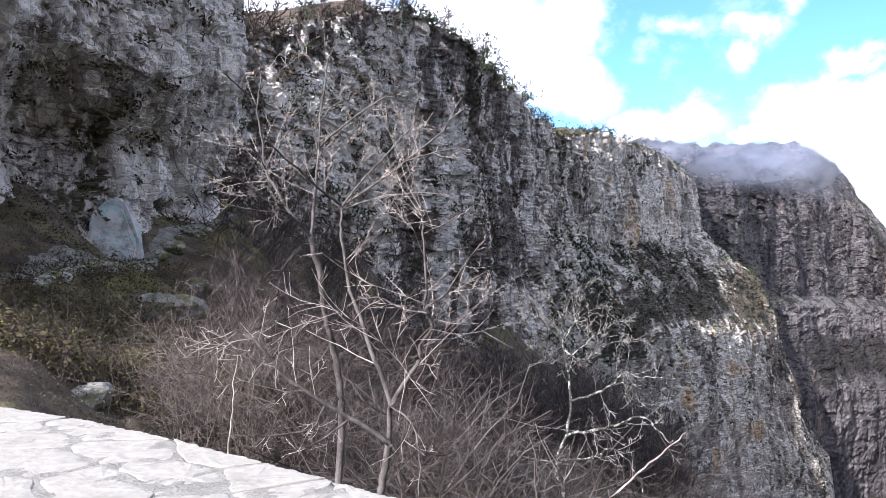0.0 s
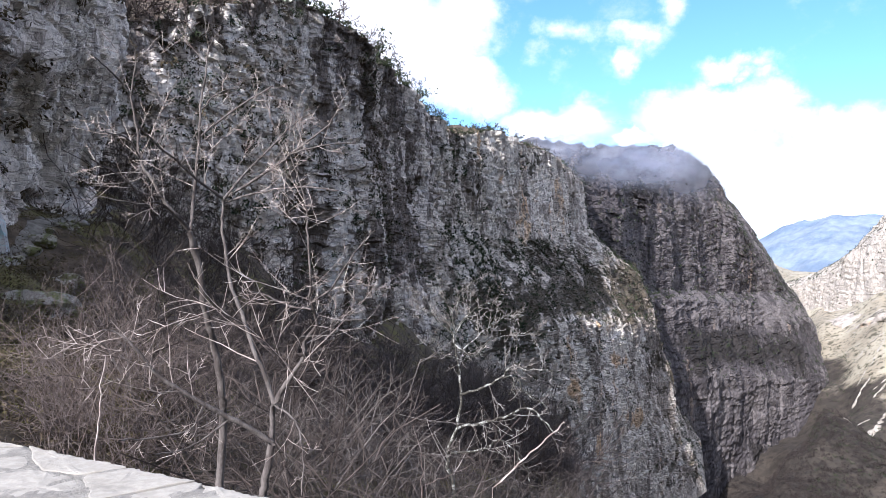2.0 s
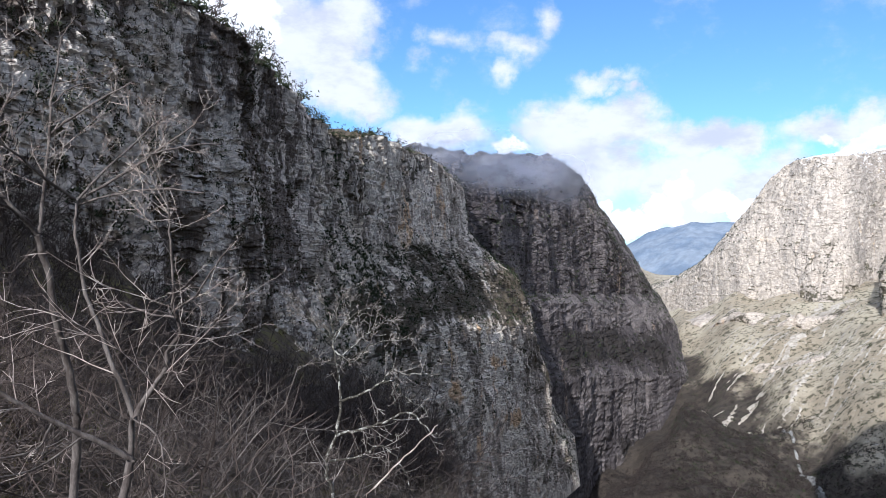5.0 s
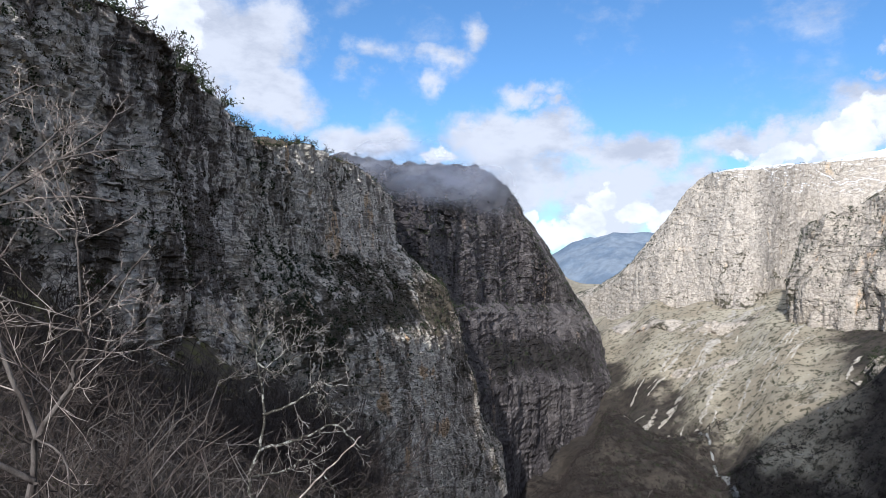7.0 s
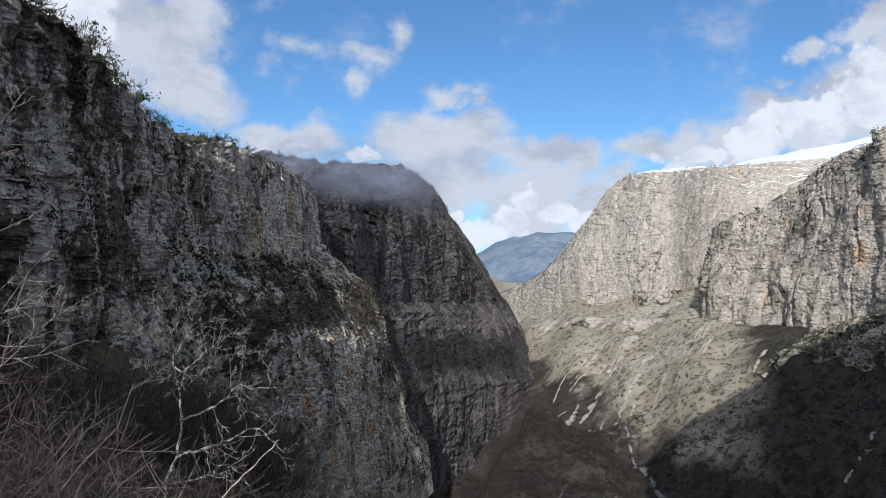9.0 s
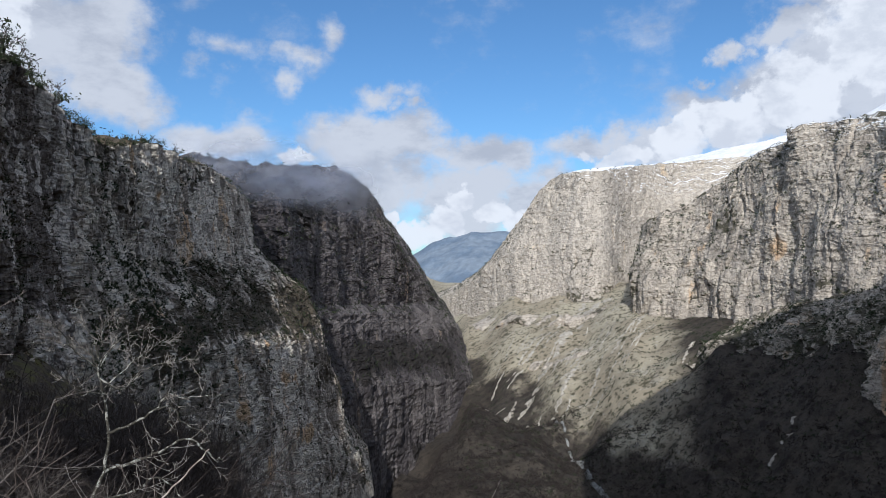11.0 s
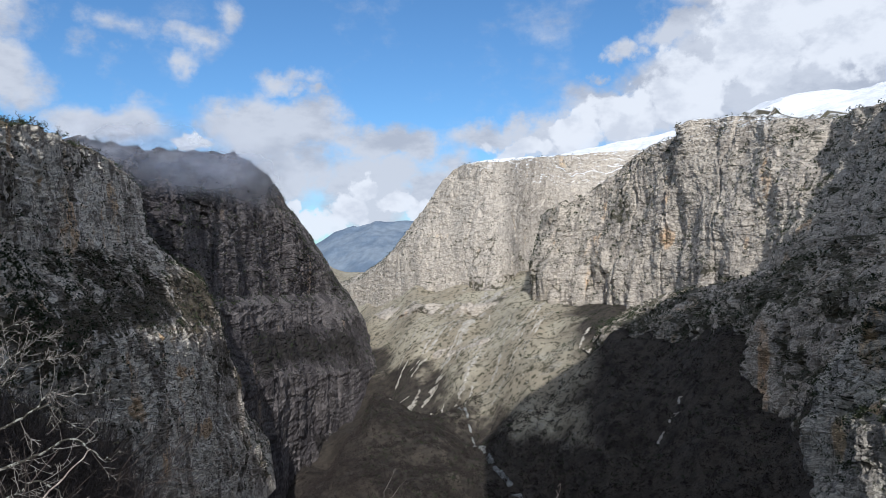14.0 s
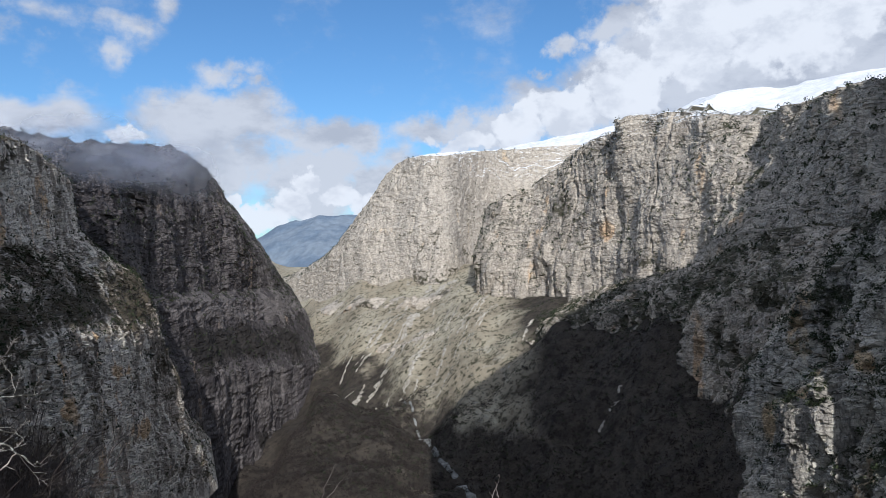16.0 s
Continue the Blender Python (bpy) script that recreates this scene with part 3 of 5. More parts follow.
UPPER, UPPER_PTS, UPPER_UP = build_cliff("cliff_upper", [
    [(-24, 78, 0), (-16, 92, 1), (-9.5, 106, -3), (-5, 122, -8), (-1.5, 140, -12), (1.8, 158, -15), (5, 184, -18), (8.5, 220, -22), (12.5, 268, -24), (16.5, 338, -25), (20.8, 460, -24), (25.2, 650, -21), (29.2, 830, -17.5), (29.0, 885, -16), (28.7, 960, -14)],
    [(-24, 79, 3), (-16, 94, 4), (-9.6, 108, 2), (-5.2, 125, -3), (-1.8, 143, -6), (1.6, 162, -8), (4.7, 189, -10), (7.9, 225, -12), (11.6, 271, -12.5), (15.4, 328, -12.5), (19.4, 436, -12.5), (23.4, 596, -12.4), (26.7, 755, -12), (26.4, 810, -11), (26, 900, -10)],
    [(-24, 80, 6), (-16, 95, 7), (-9.8, 110, 6), (-5.4, 127, 2), (-2, 145, 0), (1.5, 165, -2), (4.4, 192, -4), (7.4, 228, -6), (10.8, 272, -6.6), (14.4, 325, -6.2), (18.2, 425, -6.0), (22.2, 570, -5.9), (25.3, 720, -5.6), (25.0, 770, -5), (24.6, 850, -4)],
    [(-24, 81, 8), (-16, 96.5, 9), (-10, 112, 9.5), (-5.6, 129, 7), (-2.2, 147, 5), (1.4, 168, 3), (4.2, 196, .8), (6.8, 242, -1.2), (10, 301, -2.8), (13.2, 357, -2.6), (16.8, 458, -2.2), (20.6, 605, -2.0), (24.0, 745, -2.2), (23.7, 790, -2), (23.3, 850, -1)],
    [(-24, 82, 10), (-16, 97.5, 11), (-10.2, 113.5, 12), (-5.8, 130, 11.5), (-2.4, 148, 10.5), (1.4, 170, 8.5), (4, 198, 6.5), (6.1, 240, 4), (8.6, 309, 1.6), (11.2, 352, .8), (14, 414, .6), (17, 515, .8), (20.1, 690, 1.8), (19.9, 740, 1.8), (19.6, 840, 2)],
    [(-24, 84, 14), (-16, 100, 15.2), (-10.5, 116, 17.2), (-6, 131, 18.6), (-2.6, 150, 18.2), (1.4, 174, 15.4), (3.8, 201, 14), (5.6, 236, 12.8), (7.3, 292, 10.6), (9.4, 330, 9.0), (12.4, 388, 9.4), (16.4, 520, 7.8), (19.5, 700, 5.4), (19.3, 760, 4.6), (19, 860, 4)],
], 860, 400, ROCK_MID, 7.0, 3.0, 23, "grey limestone cliff with black streaks, white scars, ledges and dry scrub", cap=60, veg_level=0.16, columns=0.75, blocks=1.5, forms=1.4, sharp=True, fresh=0.8, clefts=0.5, bench=0.8, beyond=(7.2, ROCK_BUTTRESS),
    scars=((12.2, 5.7, .35, .9, 1.9), (13.1, 5.6, .3, 1, 1.9), (15.9, 4.4, .35, .9, 1.9), (12.6, 0, .6, .6, 2), (10.6, .6, .5, 1.6, 1.6), (14.6, 1.2, .4, .9, 1.4), (17.4, 1.5, .4, 1.2, 1.4), (6.6, 3.6, .35, .9, 1.7), (-.1, -1.5, .5, 3, 1.3), (.8, 2.5, .4, 1.3, 1.1),
           # negative spots at headings 23.6 and 25.6 paint shade on the sunlit corner
           (3.3, -3.4, .5, 1.2, 1.3), (1.8, -6, .4, 2.2, 1.2), (-6, 12.6, 2.2, 2.2, .8), (-5, 9, 4.5, 7, .6), (-11, 7, 5, 9, .6), (-5.2, 5, .8, 3.5, 1.2), (-4.4, -2, .6, 3, 1.2), (-7.5, 9.5, 1.6, 1.6, .7), (8.9, 4, .25, .7, .8), (19.9, 3, .2, 1.6, 1), (23.6, -2.6, 1.3, 2.6, -1.6), (25.6, -8, .8, 4, -1.0),
           (4.5, 7, .3, 1.5, .5), (1.5, 12, 1.2, 3, -.6), (4, 0, 1.6, 3, -.6), (23.0, -10, .8, 1.6, .7), (24.0, -14.5, .8, 2.2, .7), (19.5, -8.5, .5, 1.2, 1.2), (18.2, -6.8, .3, 1, 1.5), (22, -7.4, .9, 1.1, .8), (18.8, -11, .8, .8, .9), (20, -3.6, 3.4, 1.3, -1.5), (15, -4.6, 2.6, 1.2, -1.2)),
    rusts=((15.9, 4.4, .3, .8, 1), (13.1, 5.6, .3, .8, .6), (24, -12.8, .5, .6, 1.8), (18.9, -11, .5, .5, 1.2), (22.5, -8.5, .6, .6, 1.2), (22, -13, 3, 3, .25)))

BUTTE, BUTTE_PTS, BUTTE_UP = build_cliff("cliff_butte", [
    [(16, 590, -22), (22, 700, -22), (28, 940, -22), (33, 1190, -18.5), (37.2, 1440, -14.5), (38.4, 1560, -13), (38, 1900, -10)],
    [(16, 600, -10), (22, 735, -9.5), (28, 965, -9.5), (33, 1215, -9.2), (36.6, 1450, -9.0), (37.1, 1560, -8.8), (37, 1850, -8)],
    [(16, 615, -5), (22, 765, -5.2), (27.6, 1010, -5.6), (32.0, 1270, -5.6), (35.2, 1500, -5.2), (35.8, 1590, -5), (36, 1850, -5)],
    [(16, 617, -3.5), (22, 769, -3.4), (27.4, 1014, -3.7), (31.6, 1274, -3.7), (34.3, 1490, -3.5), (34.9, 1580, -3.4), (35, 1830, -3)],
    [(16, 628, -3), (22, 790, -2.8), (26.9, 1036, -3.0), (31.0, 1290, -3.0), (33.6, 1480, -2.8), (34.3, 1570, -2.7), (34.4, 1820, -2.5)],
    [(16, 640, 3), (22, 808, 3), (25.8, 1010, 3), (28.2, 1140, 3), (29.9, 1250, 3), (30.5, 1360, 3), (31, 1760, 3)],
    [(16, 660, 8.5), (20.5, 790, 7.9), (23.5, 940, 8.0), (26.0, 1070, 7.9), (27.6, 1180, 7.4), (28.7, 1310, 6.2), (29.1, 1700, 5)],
], 460, 340, ROCK_BUTTE_SHADE, 20.0, 6.5, 41, "limestone butte with shade put into its rock colour and a scrubby ledge band", cap=160, veg_level=0.06, columns=0.7, blocks=1.3, forms=1.2, fall=-0.08, ledges=4.0, pillar=0.45, fresh=0.3, clefts=0.35, bench=0.5,
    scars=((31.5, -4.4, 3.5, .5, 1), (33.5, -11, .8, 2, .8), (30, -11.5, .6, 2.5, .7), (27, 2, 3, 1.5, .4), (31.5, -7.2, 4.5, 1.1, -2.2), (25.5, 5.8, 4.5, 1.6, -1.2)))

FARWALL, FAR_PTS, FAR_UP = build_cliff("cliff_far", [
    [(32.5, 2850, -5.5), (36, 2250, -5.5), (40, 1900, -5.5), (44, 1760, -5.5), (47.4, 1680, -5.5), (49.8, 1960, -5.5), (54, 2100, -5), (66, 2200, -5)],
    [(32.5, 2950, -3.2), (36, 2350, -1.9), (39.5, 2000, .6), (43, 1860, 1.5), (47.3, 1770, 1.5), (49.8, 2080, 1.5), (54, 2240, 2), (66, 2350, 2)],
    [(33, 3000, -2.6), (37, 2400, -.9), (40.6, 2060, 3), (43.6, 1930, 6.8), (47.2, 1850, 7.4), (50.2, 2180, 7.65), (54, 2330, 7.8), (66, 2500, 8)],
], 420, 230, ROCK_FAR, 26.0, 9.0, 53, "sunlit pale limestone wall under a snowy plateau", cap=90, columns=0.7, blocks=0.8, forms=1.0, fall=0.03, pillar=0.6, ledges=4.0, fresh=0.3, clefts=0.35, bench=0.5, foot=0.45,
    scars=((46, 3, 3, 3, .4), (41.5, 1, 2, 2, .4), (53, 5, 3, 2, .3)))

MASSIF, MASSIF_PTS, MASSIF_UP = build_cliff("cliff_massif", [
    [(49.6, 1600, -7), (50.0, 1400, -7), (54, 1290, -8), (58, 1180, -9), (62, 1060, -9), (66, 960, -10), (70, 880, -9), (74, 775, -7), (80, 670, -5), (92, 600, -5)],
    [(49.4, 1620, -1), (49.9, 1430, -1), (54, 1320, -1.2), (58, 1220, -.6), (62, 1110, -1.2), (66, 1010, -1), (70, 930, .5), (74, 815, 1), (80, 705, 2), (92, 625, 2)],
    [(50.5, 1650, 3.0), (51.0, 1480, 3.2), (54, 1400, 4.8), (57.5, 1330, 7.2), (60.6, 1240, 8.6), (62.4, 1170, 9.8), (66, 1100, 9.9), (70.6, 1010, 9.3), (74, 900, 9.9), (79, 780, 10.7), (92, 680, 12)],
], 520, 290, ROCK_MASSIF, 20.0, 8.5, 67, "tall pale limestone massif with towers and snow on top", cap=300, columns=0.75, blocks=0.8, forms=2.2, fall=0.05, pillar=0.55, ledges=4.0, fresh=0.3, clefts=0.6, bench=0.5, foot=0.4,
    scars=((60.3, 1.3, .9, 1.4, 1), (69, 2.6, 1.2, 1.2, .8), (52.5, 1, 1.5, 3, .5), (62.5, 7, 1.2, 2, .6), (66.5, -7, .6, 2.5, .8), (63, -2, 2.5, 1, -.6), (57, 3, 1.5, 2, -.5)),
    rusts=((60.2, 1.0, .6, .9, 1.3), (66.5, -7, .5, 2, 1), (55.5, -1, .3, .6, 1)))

SPUR, SPUR_PTS, SPUR_UP = build_cliff("cliff_spur", [
    [(69.6, 150, -27), (70.2, 128, -27), (73.5, 112, -27), (78, 102, -27), (84, 92, -27), (92, 80, -24)],
    [(71.2, 150, -13), (71.7, 133, -12.5), (74.5, 118, -12), (79, 107, -11), (85, 96, -10), (92, 84, -9)],
    [(72.8, 155, -8.4), (73.2, 139, -8.2), (75.8, 126, -7.4), (80, 114, -6.5), (86, 102, -5), (92, 88, -4)],
    [(75.8, 170, -1.2), (76.3, 153, -.8), (78.3, 141, 1.4), (82, 128, 4), (87, 112, 6), (92, 95, 6)],
], 330, 320, ROCK_SPUR, 2.6, 2.0, 71, "broken limestone spur with dark evergreen scrub", cap=10, veg_level=0.2, columns=1.1, forms=2.2, fresh=0.8,
    scars=((71.4, -13, .5, 2, 1.2), (77.5, -10, .8, 2, 1), (74, -9, .5, 3, .8), (79, -5, 1, 2, .7)), rusts=((71.4, -13, .4, 1.5, .8), (77.6, -8.5, .8, .8, 1.4)))


HOLLOW, HOLLOW_PTS, HOLLOW_UP = build_cliff("cliff_hollow", [
    [(53.5, 1060, -7.5), (56, 1000, -9), (59, 930, -9.6), (62, 860, -10), (64.6, 810, -10.5), (65.4, 740, -17), (68, 690, -20), (71.5, 640, -20), (76, 600, -20)],
    [(53.8, 1070, -6.6), (56, 1012, -7.4), (59, 945, -7.8), (62, 875, -8.2), (64.8, 812, -8.6), (65.8, 752, -11), (68.2, 706, -12), (71.5, 655, -12), (76, 615, -12)],
    [(54.2, 1085, -6.0), (56.5, 1030, -5.6), (59.5, 965, -5.4), (62.3, 905, -5.2), (65, 850, -5), (66.6, 800, -4.6), (69, 760, -4), (72, 720, -3), (76, 670, -3)],
    [(55, 1160, -5.6), (57, 1110, -4.4), (60, 1050, -3.2), (63, 985, -2.6), (65.5, 930, -2), (67.5, 880, -1.2), (70, 840, 0), (73, 790, 1), (77, 730, 1)],
], 420, 240, ROCK_MASSIF, 12.0, 7.0, 85, "broken rock bands and pillars round a shaded hollow", cap=50, columns=1.0, forms=2.0, fall=-0.05, veg_level=0.16,
    scars=((66.6, -9, .8, 3, 1), (61.5, -6.6, 1.5, .8, .5)), rusts=((66.7, -9, .7, 3, 1.3),))


def build_ledge(line, tall, seed):
    """A low broken rock step across a slope, along (heading, distance) points."""
    nu = 200
    c = resample([(d * math.sin(radians(a)), d * math.cos(radians(a))) for a, d in line], nu)
    t = np.gradient(c, axis=0)
    t /= np.linalg.norm(t, axis=1, keepdims=True)
    n = np.stack([t[:, 1], -t[:, 0]], -1)
    u = np.arange(nu) * 1.0
    ends = np.clip(np.minimum(u, nu - 1 - u) / 25, 0, 1)
    h = tall * np.clip(0.55 + 0.9 * fbm(u / 22, u * 0, u * 0, 4, seed), 0, 1.5) * ends
    rows = []
    for q, v in ((5, -0.4), (3, 0.1), (2, 0.4), (1.2, 0.7), (0, 1.0), (-3, 1.05), (-9, 0.7), (-18, 0.1), (-24, -0.5)):
        xy = c + n * (q * tall / 7 + 0.35 * tall * fbm(u / 9, u * 0 + v * 2, u * 0, 4, seed + 3))[:, None]
        z = ground_z(xy[:, 0], xy[:, 1]) + v * h - 0.6
        rows.append(np.column_stack([xy, z]))
    pts = np.array(rows)
    zero = np.zeros(pts.shape[:2])
    tagged(new("rock_step", grid_mesh("rock_step", pts, ROCK_MASSIF, True, {"veg": zero + 0.42, "scar": zero, "rust": zero + 0.1})), "low broken pale rock step on the valley side", "rock", kind="structure")


build_ledge([(36.9, 1900), (38.4, 1790), (40, 1690), (41.8, 1620), (43.6, 1570), (45.4, 1540), (47.6, 1530)], 15, 90)
build_ledge([(41.5, 1395), (43, 1360), (44.5, 1330), (46.5, 1320)], 8, 94)


# ---------------------------------------------------------------- far mountains
def plain_material(name, a, b, scale, rough=0.9, stretch=(1, 1, 1), bump=0.4, distance=0.02, lo=0.4, hi=0.6, spec=0.2):
    m, k = material(name)
    where = k.add("ShaderNodeNewGeometry").outputs["Position"]
    n = k.noise(where, scale, 8.0, 0.65, stretch)
    fine = k.noise(where, scale * 6, 6.0, 0.65, stretch)
    col = k.mix(k.ramp(n, lo, hi), a, b)
    col = k.mix(k.ramp(fine, 0.35, 0.7, 0.35, 0.0), col, tuple(c * 0.5 for c in a))
    finish(k, col, rough, k.math("ADD", n, fine), bump, distance, spec)
    return m


def build_ridge(name, crest, drop, mat, size, depth, seed, label, nu=260, nv=60, slope=1.3):
    """A distant mountain: a crest line from which the flank falls towards the gorge."""
    line = resample(at(*np.array(crest, float).T), nu)
    v = np.linspace(0, 1, nv)[:, None, None]
    toward = -line[:, :2] / np.linalg.norm(line[:, :2], axis=1, keepdims=True)
    pts = np.empty((nv + 3, nu, 3))
    pts[:nv, :, :2] = line[None, :, :2] + toward[None] * drop * slope * v
    pts[:nv, :, 2] = line[None, :, 2] - drop * v[..., 0] ** 1.1
    for i, q in enumerate((150, 350, 600)):
        pts[nv + i, :, :2] = line[:, :2] - toward * q
        pts[nv + i, :, 2] = line[:, 2] - q * 0.4
    pts = np.concatenate([pts[:nv][::-1], pts[nv:]])
    x, y = pts[..., 0], pts[..., 1]
    pts[..., 2] += depth * (1 - 2 * np.abs(fbm(x / size, y / size, x * 0 + seed, 5, seed)))
    ob = new(name, grid_mesh(name, pts, mat))
    return tagged(ob, label, "mountain", kind="structure")


# forest colour carries the blue of distance haze
DISTANT_HAZE = plain_material("hazed_forest", (0.15, 0.20, 0.27), (0.24, 0.29, 0.35), 0.004)
SNOW = plain_material("snow_slope", (0.80, 0.83, 0.88), (0.90, 0.91, 0.93), 0.006, lo=0.3, hi=0.45)
build_ridge("backdrop_mountain", [(26, 4500, -.4), (30, 4500, .2), (33, 4500, 1.1), (36, 4500, 2.0), (39, 4500, 2.4), (43, 4500, 2.6), (50, 4500, 2.2)], 420, DISTANT_HAZE, 700, 45, 5, "wooded mountain beyond the mouth of the gorge, distance haze painted in its colour", slope=2.4)
build_ridge("backdrop_snow", [(43.5, 3900, 4.5), (46, 3900, 6.0), (50, 3800, 7.0), (53, 3750, 7.9), (56, 3700, 8.4), (60, 3600, 8.8), (64, 3500, 9.6), (68, 3500, 10.7), (72, 3400, 11.2), (78, 3300, 11.8), (88, 3200, 12.5)], 300, SNOW, 500, 24, 9, "white snow slopes above the plateau rim", slope=3.5)


# ---------------------------------------------------------------- scree, river, path: sheets laid on the ground
def drape(name, line, width, mat, label, category, lift, ragged=0.35, nu=140, nv=9, seed=1, kind="structure"):
    """A strip on the ground along (heading, distance) points."""
    c = resample([(d * math.sin(radians(a)), d * math.cos(radians(a))) for a, d in line], nu)
    t = np.gradient(c, axis=0)
    t /= np.linalg.norm(t, axis=1, keepdims=True)
    n = np.stack([t[:, 1], -t[:, 0]], -1)
    w = np.interp(np.linspace(0, 1, nu), np.linspace(0, 1, len(width)), width)
    c = c + n * (0.55 * ragged * w * fbm(np.arange(nu) / 30, np.zeros(nu), np.zeros(nu), 3, seed + 40))[:, None]
    v = np.linspace(-1, 1, nv)
    j = 1 + ragged * smooth_noise(np.arange(nu) * 0.33, np.zeros(nu), np.zeros(nu), seed)
    k2 = 1 + ragged * smooth_noise(np.arange(nu) * 0.33, np.ones(nu) * 9, np.zeros(nu), seed)
    off = np.where(v[:, None] < 0, j[None], k2[None]) * v[:, None] * w[None] / 2
    xy = c[None] + n[None] * off[..., None]
    z = ground_z(xy[..., 0], xy[..., 1]) + lift * (1.3 - np.abs(v[:, None]) ** 2 * 1.6)
    ob = new(name, grid_mesh(name, np.concatenate([xy, z[..., None]], -1), mat))
    return tagged(ob, label, category, kind=kind)


SCREE = plain_material("pale_scree", (0.40, 0.36, 0.295), (0.60, 0.555, 0.475), 0.12, bump=0.8, distance=1.0)
GRAVEL = plain_material("river_gravel", (0.17, 0.17, 0.16), (0.36, 0.36, 0.34), 0.1, bump=0.5, distance=0.5)
TRAIL = plain_material("trodden_path", (0.15, 0.14, 0.12), (0.28, 0.262, 0.23), 1.8, bump=0.7, distance=0.05)
for i, (line, width) in enumerate([
    ([(46.7, 1700), (45.9, 1590), (44.6, 1450), (43.2, 1345), (41.9, 1275), (40.7, 1215)], (26, 18, 10, 7, 9, 4)),
    ([(47.2, 1690), (46.6, 1620), (46.0, 1560)], (4, 14, 3)),
    ([(47.6, 1690), (46.4, 1590), (45.0, 1480), (43.4, 1380), (42.0, 1310)], (30, 16, 8, 6, 3)),
    ([(46.2, 1700), (44.8, 1600), (43.2, 1500), (41.4, 1410), (39.9, 1340)], (14, 10, 5, 6, 3)),
    ([(45.6, 1300), (45.0, 1245), (44.2, 1200), (43.3, 1150)], (3, 7, 6, 9)),
    ([(42.6, 1340), (41.9, 1280), (40.9, 1225)], (2, 6, 3)),
    ([(40.6, 1290), (40.1, 1245), (39.8, 1205)], (2, 6, 3)),
    ([(43.4, 1620), (42.5, 1530), (41.4, 1455), (40.4, 1385)], (2, 4, 5, 2)),
    ([(54.5, 1140), (53.8, 1095), (53.0, 1060)], (2, 4, 2)), ([(49.0, 1250), (48.4, 1190), (47.7, 1150)], (2, 3, 2)),
    ([(61.0, 800), (60.2, 780), (59.2, 760)], (4, 8, 3)),
]):
    drape("scree_slope", line, [1.15 * w for w in width], SCREE, "streak of pale limestone scree down the valley side", "scree", 0.5, 1.0, seed=i + 3)
streak_rng = np.random.default_rng(5)
for i in range(44):
    a0, r0 = streak_rng.uniform(39.5, 52), streak_rng.uniform(1160, 1640)
    da, dr = streak_rng.uniform(1.0, 3.0), streak_rng.uniform(50, 160)
    drape("scree_slope", [(a0, r0), (a0 - da * 0.5, r0 - dr * 0.55), (a0 - da, r0 - dr)], (1.5, streak_rng.uniform(3, 7), 1.5), SCREE, "narrow streak of pale scree down the valley side", "scree", 0.6, 1.0, 60, 5, seed=i + 60)
drape("river_bed", [(43.6, 1130), (44.3, 1060), (44.9, 1000), (45.0, 950), (45.8, 900), (46.3, 850), (47.6, 800), (48.4, 765), (51, 720), (56, 640), (62, 540)], (3, 5, 5, 7, 5, 8, 7, 9, 8, 9, 9), GRAVEL, "pale stony river bed at the foot of the gorge", "river", 1.0, 0.5, 260)
drape("footpath", [(-16.2, 51), (-17.4, 47), (-19.8, 40), (-23, 33), (-27, 27.5), (-31.4, 23.5), (-38, 18.5), (-48, 14), (-60, 12)], (0.8, 0.8, 0.8, 0.9, 0.9, 0.9, 1.0, 1.0, 1.0), TRAIL, "narrow trodden stone path along the cliff foot", "path", 0.08, 0.3, 240)


# ---------------------------------------------------------------- bare wood
class Tubes:
    """Gathers tapered branches into one mesh."""

    def __init__(self):
        self.v, self.f, self.n = [], [], 0

    def add(self, pts, radii, sides=4):
        pts, radii = np.asarray(pts, float), np.asarray(radii, float)
        t = np.gradient(pts, axis=0)
        t /= np.linalg.norm(t, axis=1, keepdims=True) + 1e-9
        ref = np.where(np.abs(t[:, 2:3]) > 0.9, [[1.0, 0, 0]], [[0, 0, 1.0]])
        a = np.cross(t, ref)
        a /= np.linalg.norm(a, axis=1, keepdims=True) + 1e-9
        b = np.cross(t, a)
        ang = np.arange(sides) * 2 * np.pi / sides
        ring = pts[:, None] + radii[:, None, None] * (np.cos(ang)[None, :, None] * a[:, None] + np.sin(ang)[None, :, None] * b[:, None])
        m = len(pts)
        i = np.arange(m - 1)[:, None] * sides + np.arange(sides)[None]
        j = np.arange(m - 1)[:, None] * sides + (np.arange(sides)[None] + 1) % sides
        self.f.append((np.stack([i, j, j + sides, i + sides], -1).reshape(-1, 4)) + self.n)
        self.v.append(ring.reshape(-1, 3))
        self.n += m * sides

    def arrays(self):
        return np.concatenate(self.v), np.concatenate(self.f)

    def mesh(self, name, mat, smooth=True):
        me = bpy.data.meshes.new(name)
        fill_mesh(me, *self.arrays(), smooth)
        me.materials.append(mat)
        return me


def wander(rng, start, way, length, steps, bend, rise):
    """A branch's line: it bends at random and turns towards the light."""
    pts, p, d = [np.array(start)], np.array(start, float), np.array(way, float)
    for _ in range(steps):
        d = d + rng.normal(0, bend, 3) + (0, 0, rise)
        d /= np.linalg.norm(d)
        p = p + d * length / steps
        pts.append(p)
    return np.array(pts)


